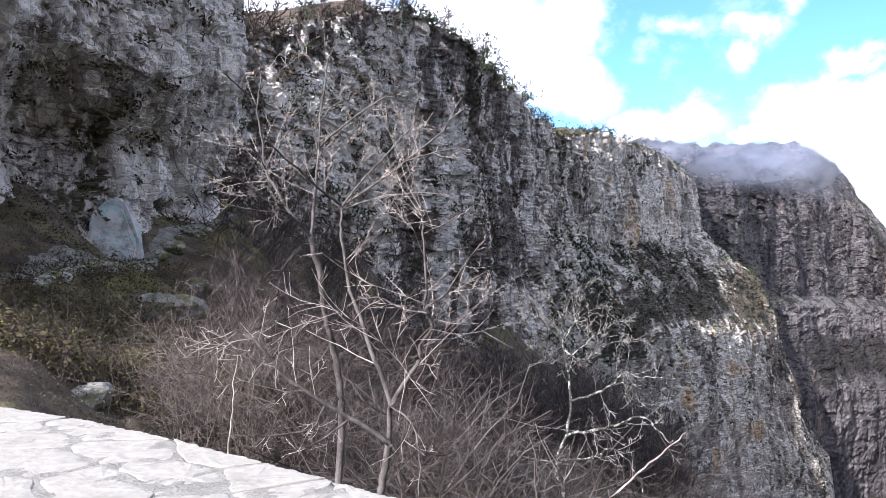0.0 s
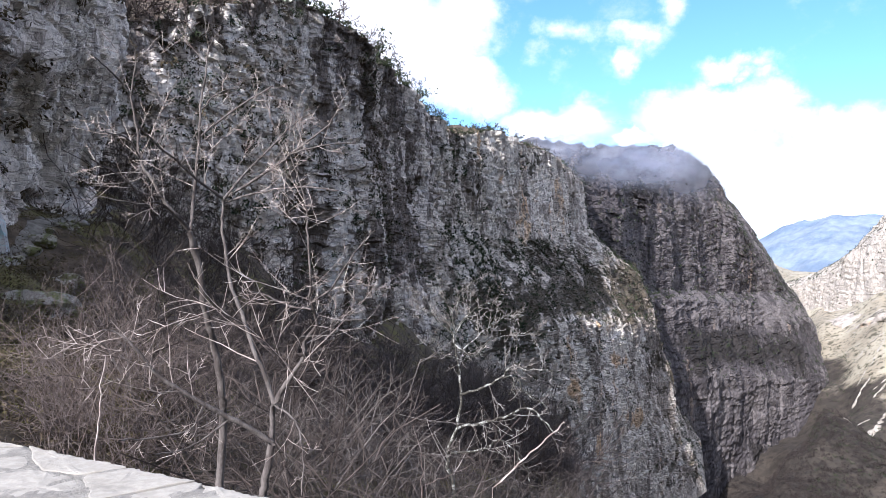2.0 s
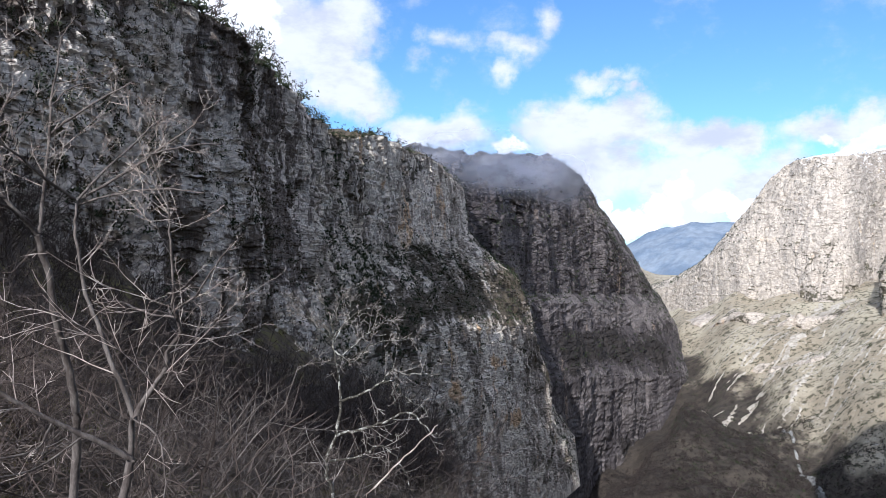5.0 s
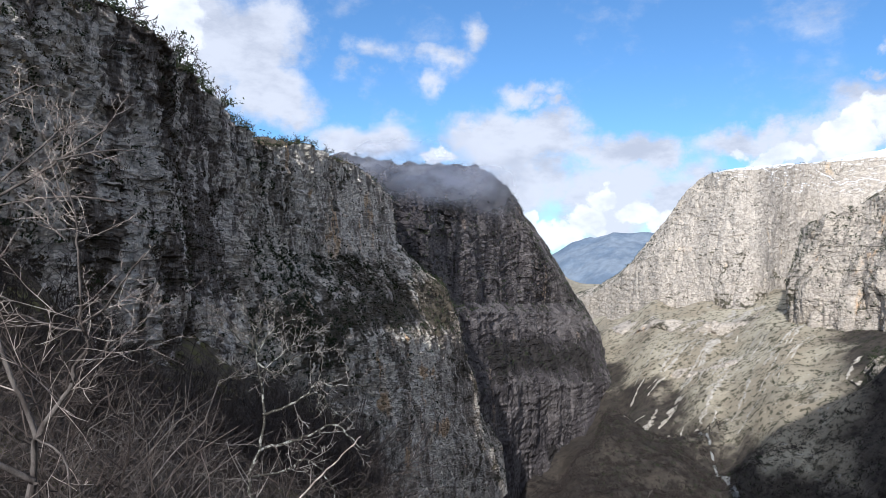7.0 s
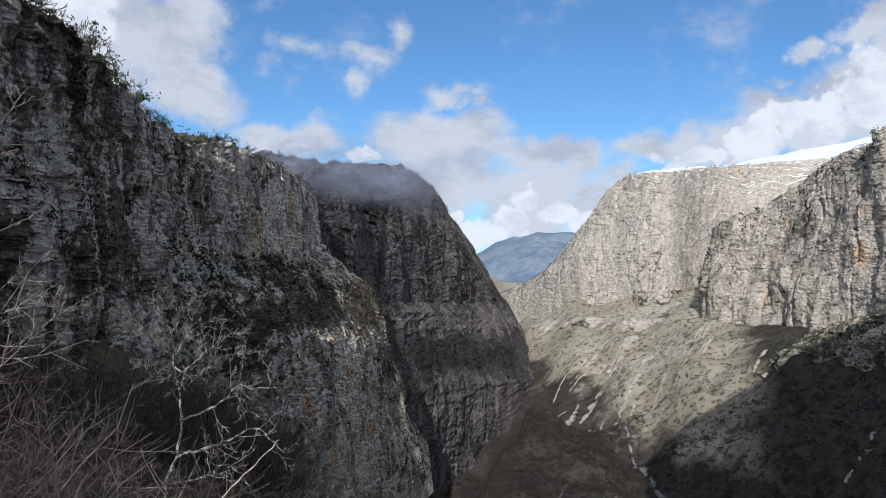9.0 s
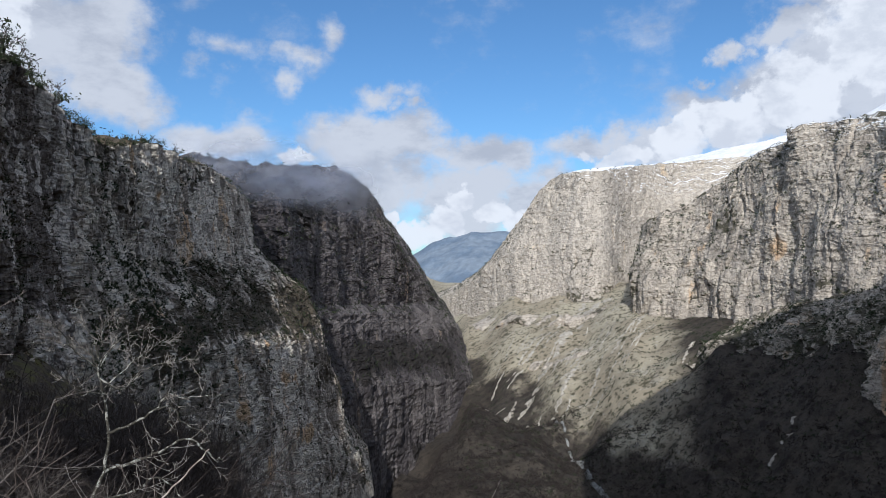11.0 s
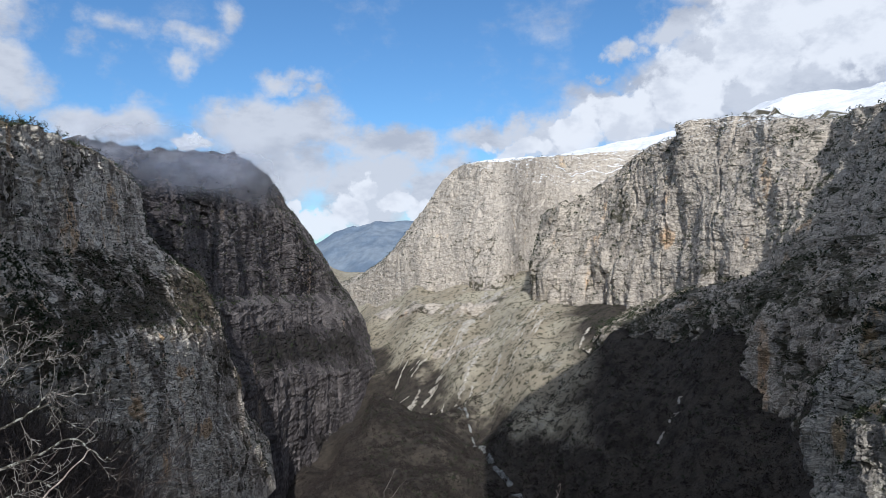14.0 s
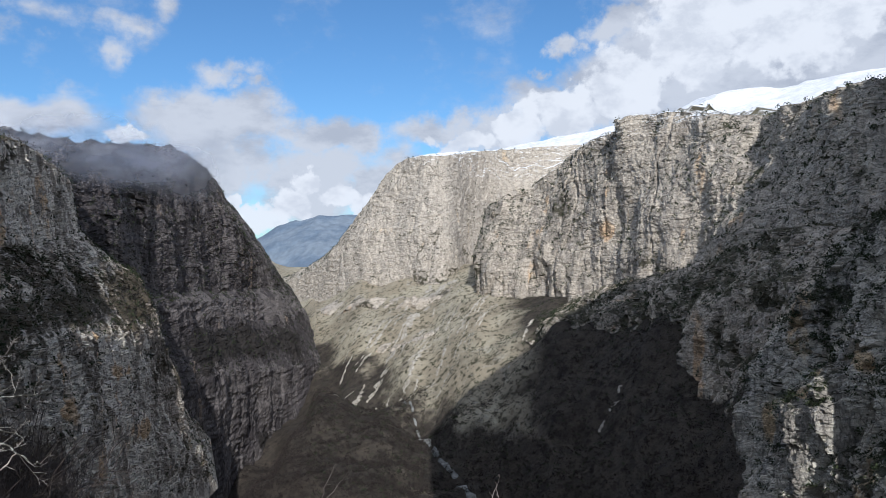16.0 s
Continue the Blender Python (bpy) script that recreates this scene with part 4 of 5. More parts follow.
def sprout(rng, tubes, pts, r0, depth, density, ratio=0.55, spread=0.9, thin=0.0016, rise=0.06, reach=0.5, steps=3):
    """Side branches along a line, and theirs in turn."""
    seg = np.linalg.norm(np.diff(pts, axis=0), axis=1)
    length = seg.sum()
    count = max(2, int(round(length * density)))
    for q in np.sort(rng.uniform(0.18, 1.0, count)):
        s = q * (len(pts) - 1)
        i = min(int(s), len(pts) - 2)
        p = pts[i] + (pts[i + 1] - pts[i]) * (s - i)
        t = pts[i + 1] - pts[i]
        t = t / (np.linalg.norm(t) + 1e-9)
        side = rng.normal(0, 1, 3)
        side -= t * side.dot(t)
        side /= np.linalg.norm(side) + 1e-9
        way = t * rng.uniform(0.5, 1.0) + side * spread
        way /= np.linalg.norm(way)
        ln = min(length * reach, 1.6) * rng.uniform(0.35, 1.0) * (1.15 - 0.6 * q)
        r = max(thin, r0 * ratio * (1 - 0.5 * q))
        br = wander(rng, p, way, ln, steps + 1 if depth > 0 else steps, 0.13, rise)
        tubes.add(br, np.linspace(r, max(thin * 0.45, r * 0.3), len(br)), 3)
        if depth > 0:
            sprout(rng, tubes, br, r, depth - 1, density * 1.35, ratio, spread, thin, rise, reach, steps)


BARK = plain_material("grey_bark", (0.095, 0.080, 0.072), (0.205, 0.182, 0.165), 14.0, stretch=(1, 1, 0.4), bump=0.6, distance=0.01)
TWIG = plain_material("pale_twig", (0.30, 0.245, 0.215), (0.60, 0.53, 0.47), 9.0, bump=0.2, distance=0.003)
LICHEN = plain_material("lichen_bark", (0.075, 0.070, 0.058), (0.42, 0.42, 0.375), 6.0, bump=0.6, distance=0.02, lo=0.50, hi=0.58)
TWIG2 = plain_material("grey_twig", (0.22, 0.195, 0.175), (0.44, 0.405, 0.365), 1.0, bump=0.1, distance=0.003)
BRUSH = plain_material("brown_brush", (0.052, 0.041, 0.036), (0.118, 0.096, 0.084), 1.2, bump=0.1, distance=0.003)
GREYTWIG = plain_material("grey_shrub_twig", (0.085, 0.072, 0.064), (0.18, 0.158, 0.142), 1.0, bump=0.1, distance=0.003)
REDTWIG = plain_material("reddish_twig", (0.115, 0.088, 0.076), (0.22, 0.182, 0.163), 6.0, bump=0.1, distance=0.003)
# brush with shade mixed into its brown, for bank and hollow
SHADEBRUSH = plain_material("shade_brush", (0.030, 0.024, 0.022), (0.060, 0.048, 0.042), 0.3, bump=0.1, distance=0.01)
LEAF = plain_material("evergreen_leaf", (0.030, 0.042, 0.022), (0.062, 0.075, 0.036), 0.6, bump=0.1, distance=0.01)
DRY = plain_material("dry_undergrowth", (0.052, 0.040, 0.026), (0.115, 0.092, 0.052), 0.9, bump=0.1, distance=0.01)
MOSS = plain_material("mossy_undergrowth", (0.062, 0.062, 0.020), (0.165, 0.150, 0.046), 0.8, bump=0.1, distance=0.01)


def part(name, me, parent, label=""):
    ob = new(name, me)
    ob.parent = parent
    if label:
        tagged(ob, label)
    return ob


def limb_line(rng, rows, base_d, bulge, kink=0.0009):
    """A limb through (heading, height angle) rows near one distance, swaying in depth."""
    rows = np.asarray(rows, float)
    d = base_d + bulge * np.linspace(0, 1, len(rows)) + rng.normal(0, 0.03 * base_d / 5, len(rows)).cumsum()
    pts = at(rows[:, 0], d, rows[:, 1])
    line = resample(pts, len(rows) * 4)
    line[1:] += rng.normal(0, kink * base_d, line[1:].shape)
    return line


def guided_tree(name, label, base, limbs, mat, twig_mat, scale, seed, density, depth=2, thin=0.0016, reach=0.42, kink=0.0009):
    """A bare tree: trunk and limbs along given lines, twigs grown from them."""
    rng = np.random.default_rng(seed)
    root = tagged(new(name), label, "tree")
    root.location = base
    shift = np.array(base)
    twigs = Tubes()
    for what, rows, dist, bulge, r0, r1, sprouts in limbs:
        line = limb_line(rng, rows, dist, bulge, kink)
        if what == "trunk":
            foot = line[0].copy()
            foot[2] = base[2] - 0.15
            foot[:2] += (np.array(base[:2]) - foot[:2]) * 0.6
            line = np.vstack([resample([foot, line[0]], 6)[:-1], line])
        radii = np.linspace(r0, r1, len(line)) * (0.52 if r0 > 0.02 * scale else 0.85) * (1 + 0.035 * rng.normal(0, 1, len(line)))
        t = Tubes()
        t.add(line - shift, radii, 8 if r0 > 0.02 * scale else 6)
        part(what, t.mesh(what, mat), root)
        if sprouts:
            sprout(rng, twigs, line - shift, 0.12 * r0 + 0.5 * r1, depth, density * sprouts, thin=thin, reach=reach, spread=0.95, rise=0.08)
    tagged(part("twig_spray", twigs.mesh("twig_spray", twig_mat), root, "fine pale bare twigs"), kind="stuff")
    return root


WALNUT = [
    ("trunk", [(-4.8, -19.3), (-4.5, -17.6), (-4.1, -15.4)], 4.6, 0.0, .055, .045, 0),
    ("limb", [(-4.1, -15.3), (-6.3, -13.9), (-9.9, -11.8), (-12.6, -9.9), (-14.1, -8.0), (-15.2, -6.9), (-16.4, -6.5)], 4.6, -.3, .032, .008, 1),
    ("limb", [(-4.1, -15.4), (-4.0, -12.5), (-2.7, -10.3), (-1.8, -9.0), (-1.7, -7.6), (-0.7, -6.3), (-1.3, -4.7), (-1.3, -2.7), (-1.6, 0.9), (-1.8, 3.2), (-3.1, 7.0)], 4.6, -.5, .034, .006, .8),
    ("limb", [(-4.0, -12.5), (-4.9, -9.9), (-5.7, -8.2), (-6.5, -5.9), (-7.5, -3.0), (-8.0, -0.1), (-8.2, 1.7), (-8.1, 3.4)], 4.6, .2, .030, .014, .3),
    ("limb", [(-8.1, 3.4), (-6.1, 4.7), (-3.9, 6.3), (-2.9, 7.2), (-0.3, 9.3), (0.4, 10.3)], 4.8, -.4, .013, .005, 1.2),
    ("limb", [(-8.1, 3.3), (-6.6, 5.3), (-4.4, 7.7), (-3.4, 9.0), (-1.7, 10.2)], 4.8, .3, .011, .005, 1.2),
    ("limb", [(-8.2, 3.0), (-5.7, 3.9), (-2.1, 4.5), (0.7, 4.3)], 4.8, -.4, .009, .005, 1.1),
    ("limb", [(-8.1, 3.4), (-9.7, 4.4), (-11.1, 5.7), (-12.6, 6.9), (-14.2, 8.4)], 4.8, -.4, .012, .005, 1.2),
    ("limb", [(-3.1, 7.0), (-0.7, 7.8), (2.1, 8.1)], 4.1, 0, .006, .004, 1),
    ("limb", [(-1.2, -4.7), (0.3, -3.5), (1.7, -1.3), (3.1, 0.5)], 4.3, -.3, .008, .005, 1),
    ("limb", [(-1.2, -5.2), (-3.2, -4.8), (-4.7, -4.1), (-6.0, -3.8)], 4.3, .1, .008, .005, 1),
    ("limb", [(-1.6, 1.2), (0.2, 2.1), (2.1, 3.2)], 4.2, 0, .006, .004, 1),
    ("limb", [(-9.3, -12.4), (-10.3, -14.1), (-13.4, -14.5), (-15.1, -14.4)], 4.5, -.3, .009, .005, 1),
    ("limb", [(-7.2, -13.4), (-9.9, -15.2), (-12.5, -15.7)], 4.5, -.4, .008, .005, 1),
    ("limb", [(-4.0, -12.5), (-2.3, -13.8), (-1.7, -15.9), (-1.7, -19.2)], 4.5, -.3, .007, .005, .8),
]
guided_tree("walnut_tree", "bare grey tree with branching limbs behind the parapet", (-0.35, 4.55, -2.3), WALNUT, BARK, TWIG, 1, 5, 8.0, thin=0.0022, reach=0.6, kink=0.0006)
ASH = [
    ("trunk", [(-8.1, -17.9), (-7.9, -13.3), (-8.0, -11.2), (-8.7, -7.7), (-9.4, -5.0), (-9.8, -2.3), (-10.6, 0.8)], 5.4, -.3, .060, .036, 0),
    ("limb", [(-10.6, 0.8), (-11.5, 1.9), (-12.6, 3.3), (-13.4, 4.7), (-14.1, 6.0), (-14.4, 8.2), (-14.8, 10.7), (-14.5, 13.3), (-15.0, 15.0)], 5.1, -.3, .030, .006, .8),
    ("limb", [(-10.5, 0.9), (-10.4, 2.6), (-10.2, 5.3), (-10.0, 7.9), (-9.9, 10.6), (-9.6, 12.7), (-9.4, 14.4), (-8.5, 16.2)], 5.1, .1, .026, .006, .8),
    ("limb", [(-10.0, 7.9), (-8.8, 9.1), (-6.2, 11.1), (-4.6, 12.1)], 5.1, -.3, .010, .005, 1),
    ("limb", [(-9.9, 10.0), (-8.5, 11.4), (-6.6, 12.0)], 5.1, .2, .007, .005, 1),
    ("limb", [(-11.0, 1.7), (-12.8, 2.9), (-14.0, 2.7), (-17.0, 3.2)], 5.1, -.4, .010, .005, .9),
    ("limb", [(-12.6, 3.3), (-14.1, 3.6), (-15.4, 4.7), (-17.5, 5.9)], 5.0, -.3, .009, .005, .9),
    ("limb", [(-14.1, 6.0), (-15.0, 7.5), (-16.7, 7.8)], 4.9, -.3, .007, .005, 1),
    ("limb", [(-14.8, 10.7), (-15.9, 11.9), (-17.2, 13.0)], 4.8, -.2, .007, .005, 1),
]
guided_tree("ash_tree", "slender grey bare tree with upright forked stems", (-0.75, 5.3, -2.6), ASH, BARK, TWIG, 1, 8, 8.0, thin=0.0022, reach=0.6, kink=0.0006)
LICHEN_TREE = [
    ("trunk", [(10.0, -18.9), (9.3, -16.4), (10.1, -14.1), (10.3, -11.3), (10.0, -9.2), (9.7, -7.0)], 17, 0, 0.096, 0.042, .2),
    ("limb", [(10.3, -11.7), (11.9, -11.2), (13.6, -10.3), (14.3, -9.4), (15.9, -9.7), (18.4, -9.5)], 17, -1, 0.042, 0.009, .9),
    ("limb", [(13.6, -10.3), (14.7, -10.3), (15.4, -11.4), (16.8, -12.1), (17.4, -12.9)], 16.5, -.3, 0.030, 0.009, .8),
    ("limb", [(10.1, -14.3), (11.9, -13.9), (13.9, -13.3), (15.9, -12.6), (17.7, -14.1), (18.2, -14.4)], 17, -1.4, 0.048, 0.012, .7),
    ("limb", [(9.7, -7.0), (9.9, -5.2), (10.3, -3.6), (12.0, -2.2)], 17, .8, 0.027, 0.006, 1.6),
    ("limb", [(9.8, -7.2), (8.0, -5.7), (7.4, -4.4), (6.0, -3.5)], 17, -.8, 0.024, 0.006, 1.5),
    ("limb", [(9.8, -7.8), (11.2, -8.7), (12.5, -7.5), (14.6, -7.0), (16.7, -6.7)], 17, -.6, 0.027, 0.006, 1.5),
    ("limb", [(9.8, -7.0), (9.1, -4.5), (8.0, -2.5)], 17, .3, 0.021, 0.006, 1.6),
    ("limb", [(10.1, -9.1), (8.1, -8.3), (6.7, -7.1)], 17, -.8, 0.021, 0.006, 1.4),
    ("limb", [(9.8, -6.8), (11.0, -5.2), (12.6, -4.4), (14.2, -4.4)], 17, -.5, 0.021, 0.006, 1.5),
    ("limb", [(9.7, -7.2), (10.6, -5.6), (11.0, -4.4), (10.8, -3.2)], 17, .5, 0.021, 0.006, 1.6),
    ("limb", [(9.7, -7.2), (8.9, -5.8), (7.2, -5.2), (5.4, -5.0)], 17, .4, 0.021, 0.006, 1.6),
    ("limb", [(10.0, -8.6), (12.2, -6.6), (13.4, -5.6), (15.4, -5.4)], 17, .6, 0.021, 0.006, 1.6),
    ("limb", [(14.7, -10.3), (14.5, -11.1), (14.8, -12.1)], 16.3, 0, 0.018, 0.007, .6),
    ("limb", [(9.6, -16.2), (12.0, -15.9), (13.6, -15.1), (15.2, -16.4), (16.0, -18.0)], 17, -1.0, 0.036, 0.012, .8),
]
guided_tree("lichen_tree", "crooked bare tree patched with white lichen on the slope", (2.9, 16.7, float(ground_z(np.array([2.9]), np.array([16.7]))[0])), LICHEN_TREE, LICHEN, TWIG2, 3, 12, 4.6, 2, 0.0075, 0.4, 0.001)


# thin stems near the parapet
def sapling(rows, dist, r0, mat, seed, label, density=2.0):
    rng = np.random.default_rng(seed)
    line = limb_line(rng, rows, dist, 0.0)
    foot = line[0].copy()
    foot[2] = min(float(ground_z(line[:1, 0], line[:1, 1])[0]) - 0.1, line[0, 2] - 0.05)
    line = np.vstack([resample([foot, line[0]], 5)[:-1], line])
    root = tagged(new("sapling"), label, "sapling", "young stems behind the parapet")
    root.location = foot
    t = Tubes()
    t.add(line - foot, np.linspace(r0, r0 * 0.4, len(line)), 6)
    part("stem", t.mesh("stem", mat), root)
    t = Tubes()
    sprout(rng, t, line[4:] - foot, r0 * 0.5, 0, density, reach=0.25, thin=0.0014)
    tagged(part("twig_spray", t.mesh("twig_spray", mat), root), kind="stuff")


sapling([(-16.6, -15.5), (-16.3, -12.2), (-16.1, -8.4)], 3.6, .005, TWIG, 1, "thin pale upright sapling stem")
sapling([(13.5, -18.6), (16.0, -16.3), (18.0, -14.5), (19.1, -13.4)], 5.0, .009, TWIG, 2, "long leaning pale stem")
sapling([(7.8, -19.1), (7.7, -16.5), (7.0, -14.2)], 4.6, .005, REDTWIG, 3, "thin reddish upright stem")
sapling([(7.9, -18.6), (10.0, -17.8), (11.7, -17.0)], 4.6, .004, REDTWIG, 4, "thin reddish leaning stem")
sapling([(40.7, -19.2), (41.4, -17.5), (42.1, -16.2)], 4.0, .004, BARK, 5, "dark bare stem tip")
sapling([(40.8, -19.2), (42.4, -17.5), (43.1, -16.8)], 4.0, .003, BARK, 6, "dark bare stem tip")
sapling([(54.4, -19.4), (55.1, -17.4), (55.2, -17.0)], 3.6, .0022, TWIG, 7, "thin pale stem tip")
sapling([(55.3, -19.4), (54.9, -17.5)], 3.6, .0022, TWIG, 8, "thin pale stem tip")


# ---------------------------------------------------------------- brush on the slope
def bush_arrays(seed, height, spread, stems, density, thin, depth=1):
    rng = np.random.default_rng(seed)
    t = Tubes()
    for _ in range(stems):
        a, lean = rng.uniform(0, 6.283), rng.uniform(0.05, spread)
        way = np.array([math.cos(a) * lean, math.sin(a) * lean, 1.0])
        br = wander(rng, rng.normal(0, 0.05 * height, 3) * (1, 1, 0), way / np.linalg.norm(way), height * rng.uniform(0.6, 1.0), 6, 0.26, 0.02)
        r = 0.0042 * height * rng.uniform(0.5, 1.0)
        t.add(br, np.linspace(r, thin, len(br)), 3)
        sprout(rng, t, br, r * 0.6, depth, density / height * 4, spread=1.2, thin=thin, reach=0.55, steps=2)
    return t.arrays()


def scatter(name, kinds, places, scales, mat, label, category, seed, smooth=False):
    """Many small plants as one mesh of kind stuff."""
    rng = np.random.default_rng(seed)
    vs, fs, n = [], [], 0
    for p, s in zip(places, scales):
        v, f = kinds[rng.integers(len(kinds))]
        a = rng.uniform(0, 6.283)
        c, d = math.cos(a), math.sin(a)
        w = np.stack([v[:, 0] * c - v[:, 1] * d, v[:, 0] * d + v[:, 1] * c, v[:, 2]], -1) * s + p
        vs.append(w)
        fs.append(f + n)
        n += len(v)
    me = bpy.data.meshes.new(name)
    fill_mesh(me, np.concatenate(vs), np.concatenate(fs), smooth)
    me.materials.append(mat)
    return tagged(new(name, me), label, category, kind="stuff")


def leafy(seed, count, leaf, tall=0.8):
    """A small evergreen or dry bush: leaf sprays on a ragged crown."""
    rng = np.random.default_rng(seed)
    lobes = rng.normal(0, 0.34, (5, 3)) * (1, 1, 0.6) + (0, 0, 0.4 * tall)
    c = lobes[rng.integers(5, size=count)] + rng.normal(0, 0.20, (count, 3))
    c[:, 2] = np.abs(c[:, 2])
    u, w = rng.normal(0, 1, (count, 3)), rng.normal(0, 1, (count, 3))
    u *= leaf / np.linalg.norm(u, axis=1, keepdims=True)
    w *= leaf * 0.6 / np.linalg.norm(w, axis=1, keepdims=True)
    v = np.stack([c - u, c + w * 0.7, c + u, c - w], 1).reshape(-1, 3)
    return v, np.arange(count * 4).reshape(-1, 4)


rng = np.random.default_rng(77)


def on_ground(count, a0, a1, r0, r1, power=1.0):
    a = rng.uniform(a0, a1, count)
    r = r0 * (r1 / r0) ** (rng.uniform(0, 1, count) ** power)
    x, y = r * np.sin(np.radians(a)), r * np.cos(np.radians(a))
    return np.stack([x, y, ground_z(x, y) - 0.05], -1), r


BARE = [bush_arrays(i, 1.0, 1.3, 4, 2.7, 0.0016, 1) for i in range(7)]
LIGHT = [bush_arrays(i + 20, 1.0, 1.3, 4, 1.5, 0.0024, 1) for i in range(7)]
FINE = [bush_arrays(i + 40, 1.0, 1.2, 8, 2.4, 0.0013, 1) for i in range(4)]
LOW = [bush_arrays(i + 50, 1.0, 1.4, 7, 1.3, 0.0022, 1) for i in range(4)]


def shrubs(name, kinds, places, scales, mat, label, group):
    """Single shrubs that share a few meshes."""
    meshes = []
    for v, f in kinds:
        me = bpy.data.meshes.new(name)
        fill_mesh(me, v, f, False)
        me.materials.append(mat)
        meshes.append(me)
    for p, s in zip(places, scales):
        ob = tagged(new(name, meshes[rng.integers(len(meshes))]), label, "shrub", group)
        ob.matrix_world = Matrix.LocRotScale(Vector(p), Euler((0, 0, rng.uniform(0, 6.283))), Vector((s, s, s)))


for area, tall in (((80, -14, 5, 10, 30), (2.6, 5.0)), ((95, 3, 20.5, 19, 46), (2.4, 4.4))):
    p, r = on_ground(*area)
    size = rng.uniform(*tall, len(p))
    n = len(p) * 2 // 3
    shrubs("bare_shrub", BARE, p[:n], size[:n], BRUSH, "dark brown leafless shrub on the steep slope", "shrubs on the slope")
    shrubs("bare_shrub", BARE, p[n:], size[n:], GREYTWIG, "leafless shrub with pale grey twigs on the steep slope", "shrubs on the slope")
p, r = on_ground(480, -19, 20, 34, 140)
scatter("slope_brush", LIGHT, p, rng.uniform(4.0, 7.5, len(p)), BRUSH, "grey-brown bare thicket further down the slope", "brush", 2)
p, r = on_ground(16, -20, -11, 10, 17)
shrubs("pink_shrub", FINE, p, rng.uniform(1.9, 3.0, len(p)), REDTWIG, "fine pinkish-brown leafless shrub below the path", "shrubs below the path")
p, r = on_ground(170, 7, 20.5, 70, 230)
scatter("slope_brush", LIGHT, p, rng.uniform(4.5, 8.0, len(p)), GREYTWIG, "grey-brown leafless thicket on the steep slope below the cliff", "brush", 25)
p, r = on_ground(110, 2, 17.5, 38, 75)
scatter("slope_brush", LIGHT, p, rng.uniform(5.0, 7.5, len(p)), BRUSH, "tall brown leafless thicket below the cliff", "brush", 24)
p, r = on_ground(22, -17, -7.5, 16, 32)
shrubs("pink_shrub", FINE, p, rng.uniform(2.2, 3.4, len(p)), REDTWIG, "fine pinkish-brown leafless shrub below the path", "shrubs below the path")
p, r = on_ground(70, -34, -16, 11, 40)
shrubs("low_shrub", LOW, p, rng.uniform(0.8, 1.8, len(p)), BRUSH, "low brown leafless shrub on the bank", "shrubs on the bank")
p, r = on_ground(60, -48, -19, 4.6, 11)
shrubs("low_shrub", LOW, p, rng.uniform(0.3, 0.7, len(p)), BRUSH, "low brown leafless shrub on the bank", "shrubs on the bank")
LITTER = [leafy(i + 60, 110, 0.026, 0.3) for i in range(4)]
p, r = on_ground(260, -50, -18, 4.2, 12)
scatter("near_undergrowth", LITTER, p, rng.uniform(0.4, 0.9, len(p)), DRY, "brown leaf litter and dead plants beyond the parapet", "undergrowth", 21)
TUFT = [leafy(i, 60, 0.07, 0.4) for i in range(5)]
p, r = on_ground(900, -36, -12, 12, 48)
scatter("dry_undergrowth", TUFT, p, rng.uniform(0.35, 0.9, len(p)), DRY, "brown dead ferns and undergrowth on the bank", "undergrowth", 5)
p, r = on_ground(700, -36, -14, 12, 46)
scatter("mossy_undergrowth", TUFT, p, rng.uniform(0.25, 0.6, len(p)), MOSS, "yellow-green moss and grass tufts on the bank", "undergrowth", 6)


# ---------------------------------------------------------------- scrub on rock
def on_cliff(pts, up, count, least=0.3, a0=-180, a1=180):
    """Places on a rock wall where it is flat enough for a root."""
    q, u = pts[4:-2].reshape(-1, 3), up[4:-2].ravel()
    a = np.degrees(np.arctan2(q[:, 0], q[:, 1]))
    pick = np.flatnonzero((u > least) & (a > a0) & (a < a1))
    pick = rng.choice(pick, min(count, len(pick)), replace=False)
    return q[pick] + rng.normal(0, 0.2, (len(pick), 3))


SPRAY = [leafy(i + 9, 34, 0.17) for i in range(6)]
SMALL = [leafy(i + 19, 14, 0.24) for i in range(6)]
WOODS = [leafy(i + 29, 11, 0.2, 1.0) for i in range(6)]
p = on_cliff(UPPER_PTS, UPPER_UP, 2600, 0.42)
scatter("cliff_scrub", SPRAY, p, rng.uniform(0.7, 2.0, len(p)), DRY, "brown and dark scrub on the ledges of the cliff", "scrub", 7)
p = on_cliff(UPPER_PTS, UPPER_UP, 1500, 0.4)
scatter("cliff_evergreen", SPRAY, p, rng.uniform(0.8, 2.4, len(p)), LEAF, "dark evergreen bushes on the cliff ledges", "scrub", 8)
p = on_cliff(UPPER_PTS, UPPER_UP, 3000, 0.38, 8, 30)
scatter("buttress_scrub", SMALL, p, rng.uniform(1.2, 4.2, len(p)), LEAF, "dark evergreen bushes on the buttress", "scrub", 9)
p = on_cliff(BUTTE_PTS, BUTTE_UP, 2600, 0.45)
scatter("butte_scrub", SMALL, p, rng.uniform(2.0, 5.5, len(p)), LEAF, "dark scrub on the ledges of the butte", "scrub", 10)
p = np.concatenate([on_cliff(FAR_PTS, FAR_UP, 2600, 0.35), on_cliff(MASSIF_PTS, MASSIF_UP, 5200, 0.35), on_cliff(HOLLOW_PTS, HOLLOW_UP, 1500, 0.35)])
scatter("far_scrub", SMALL, p, rng.uniform(2.5, 8.0, len(p)) * rng.uniform(0.5, 1.0, len(p)), LEAF, "dark dots of scrub on the far walls", "scrub", 11)
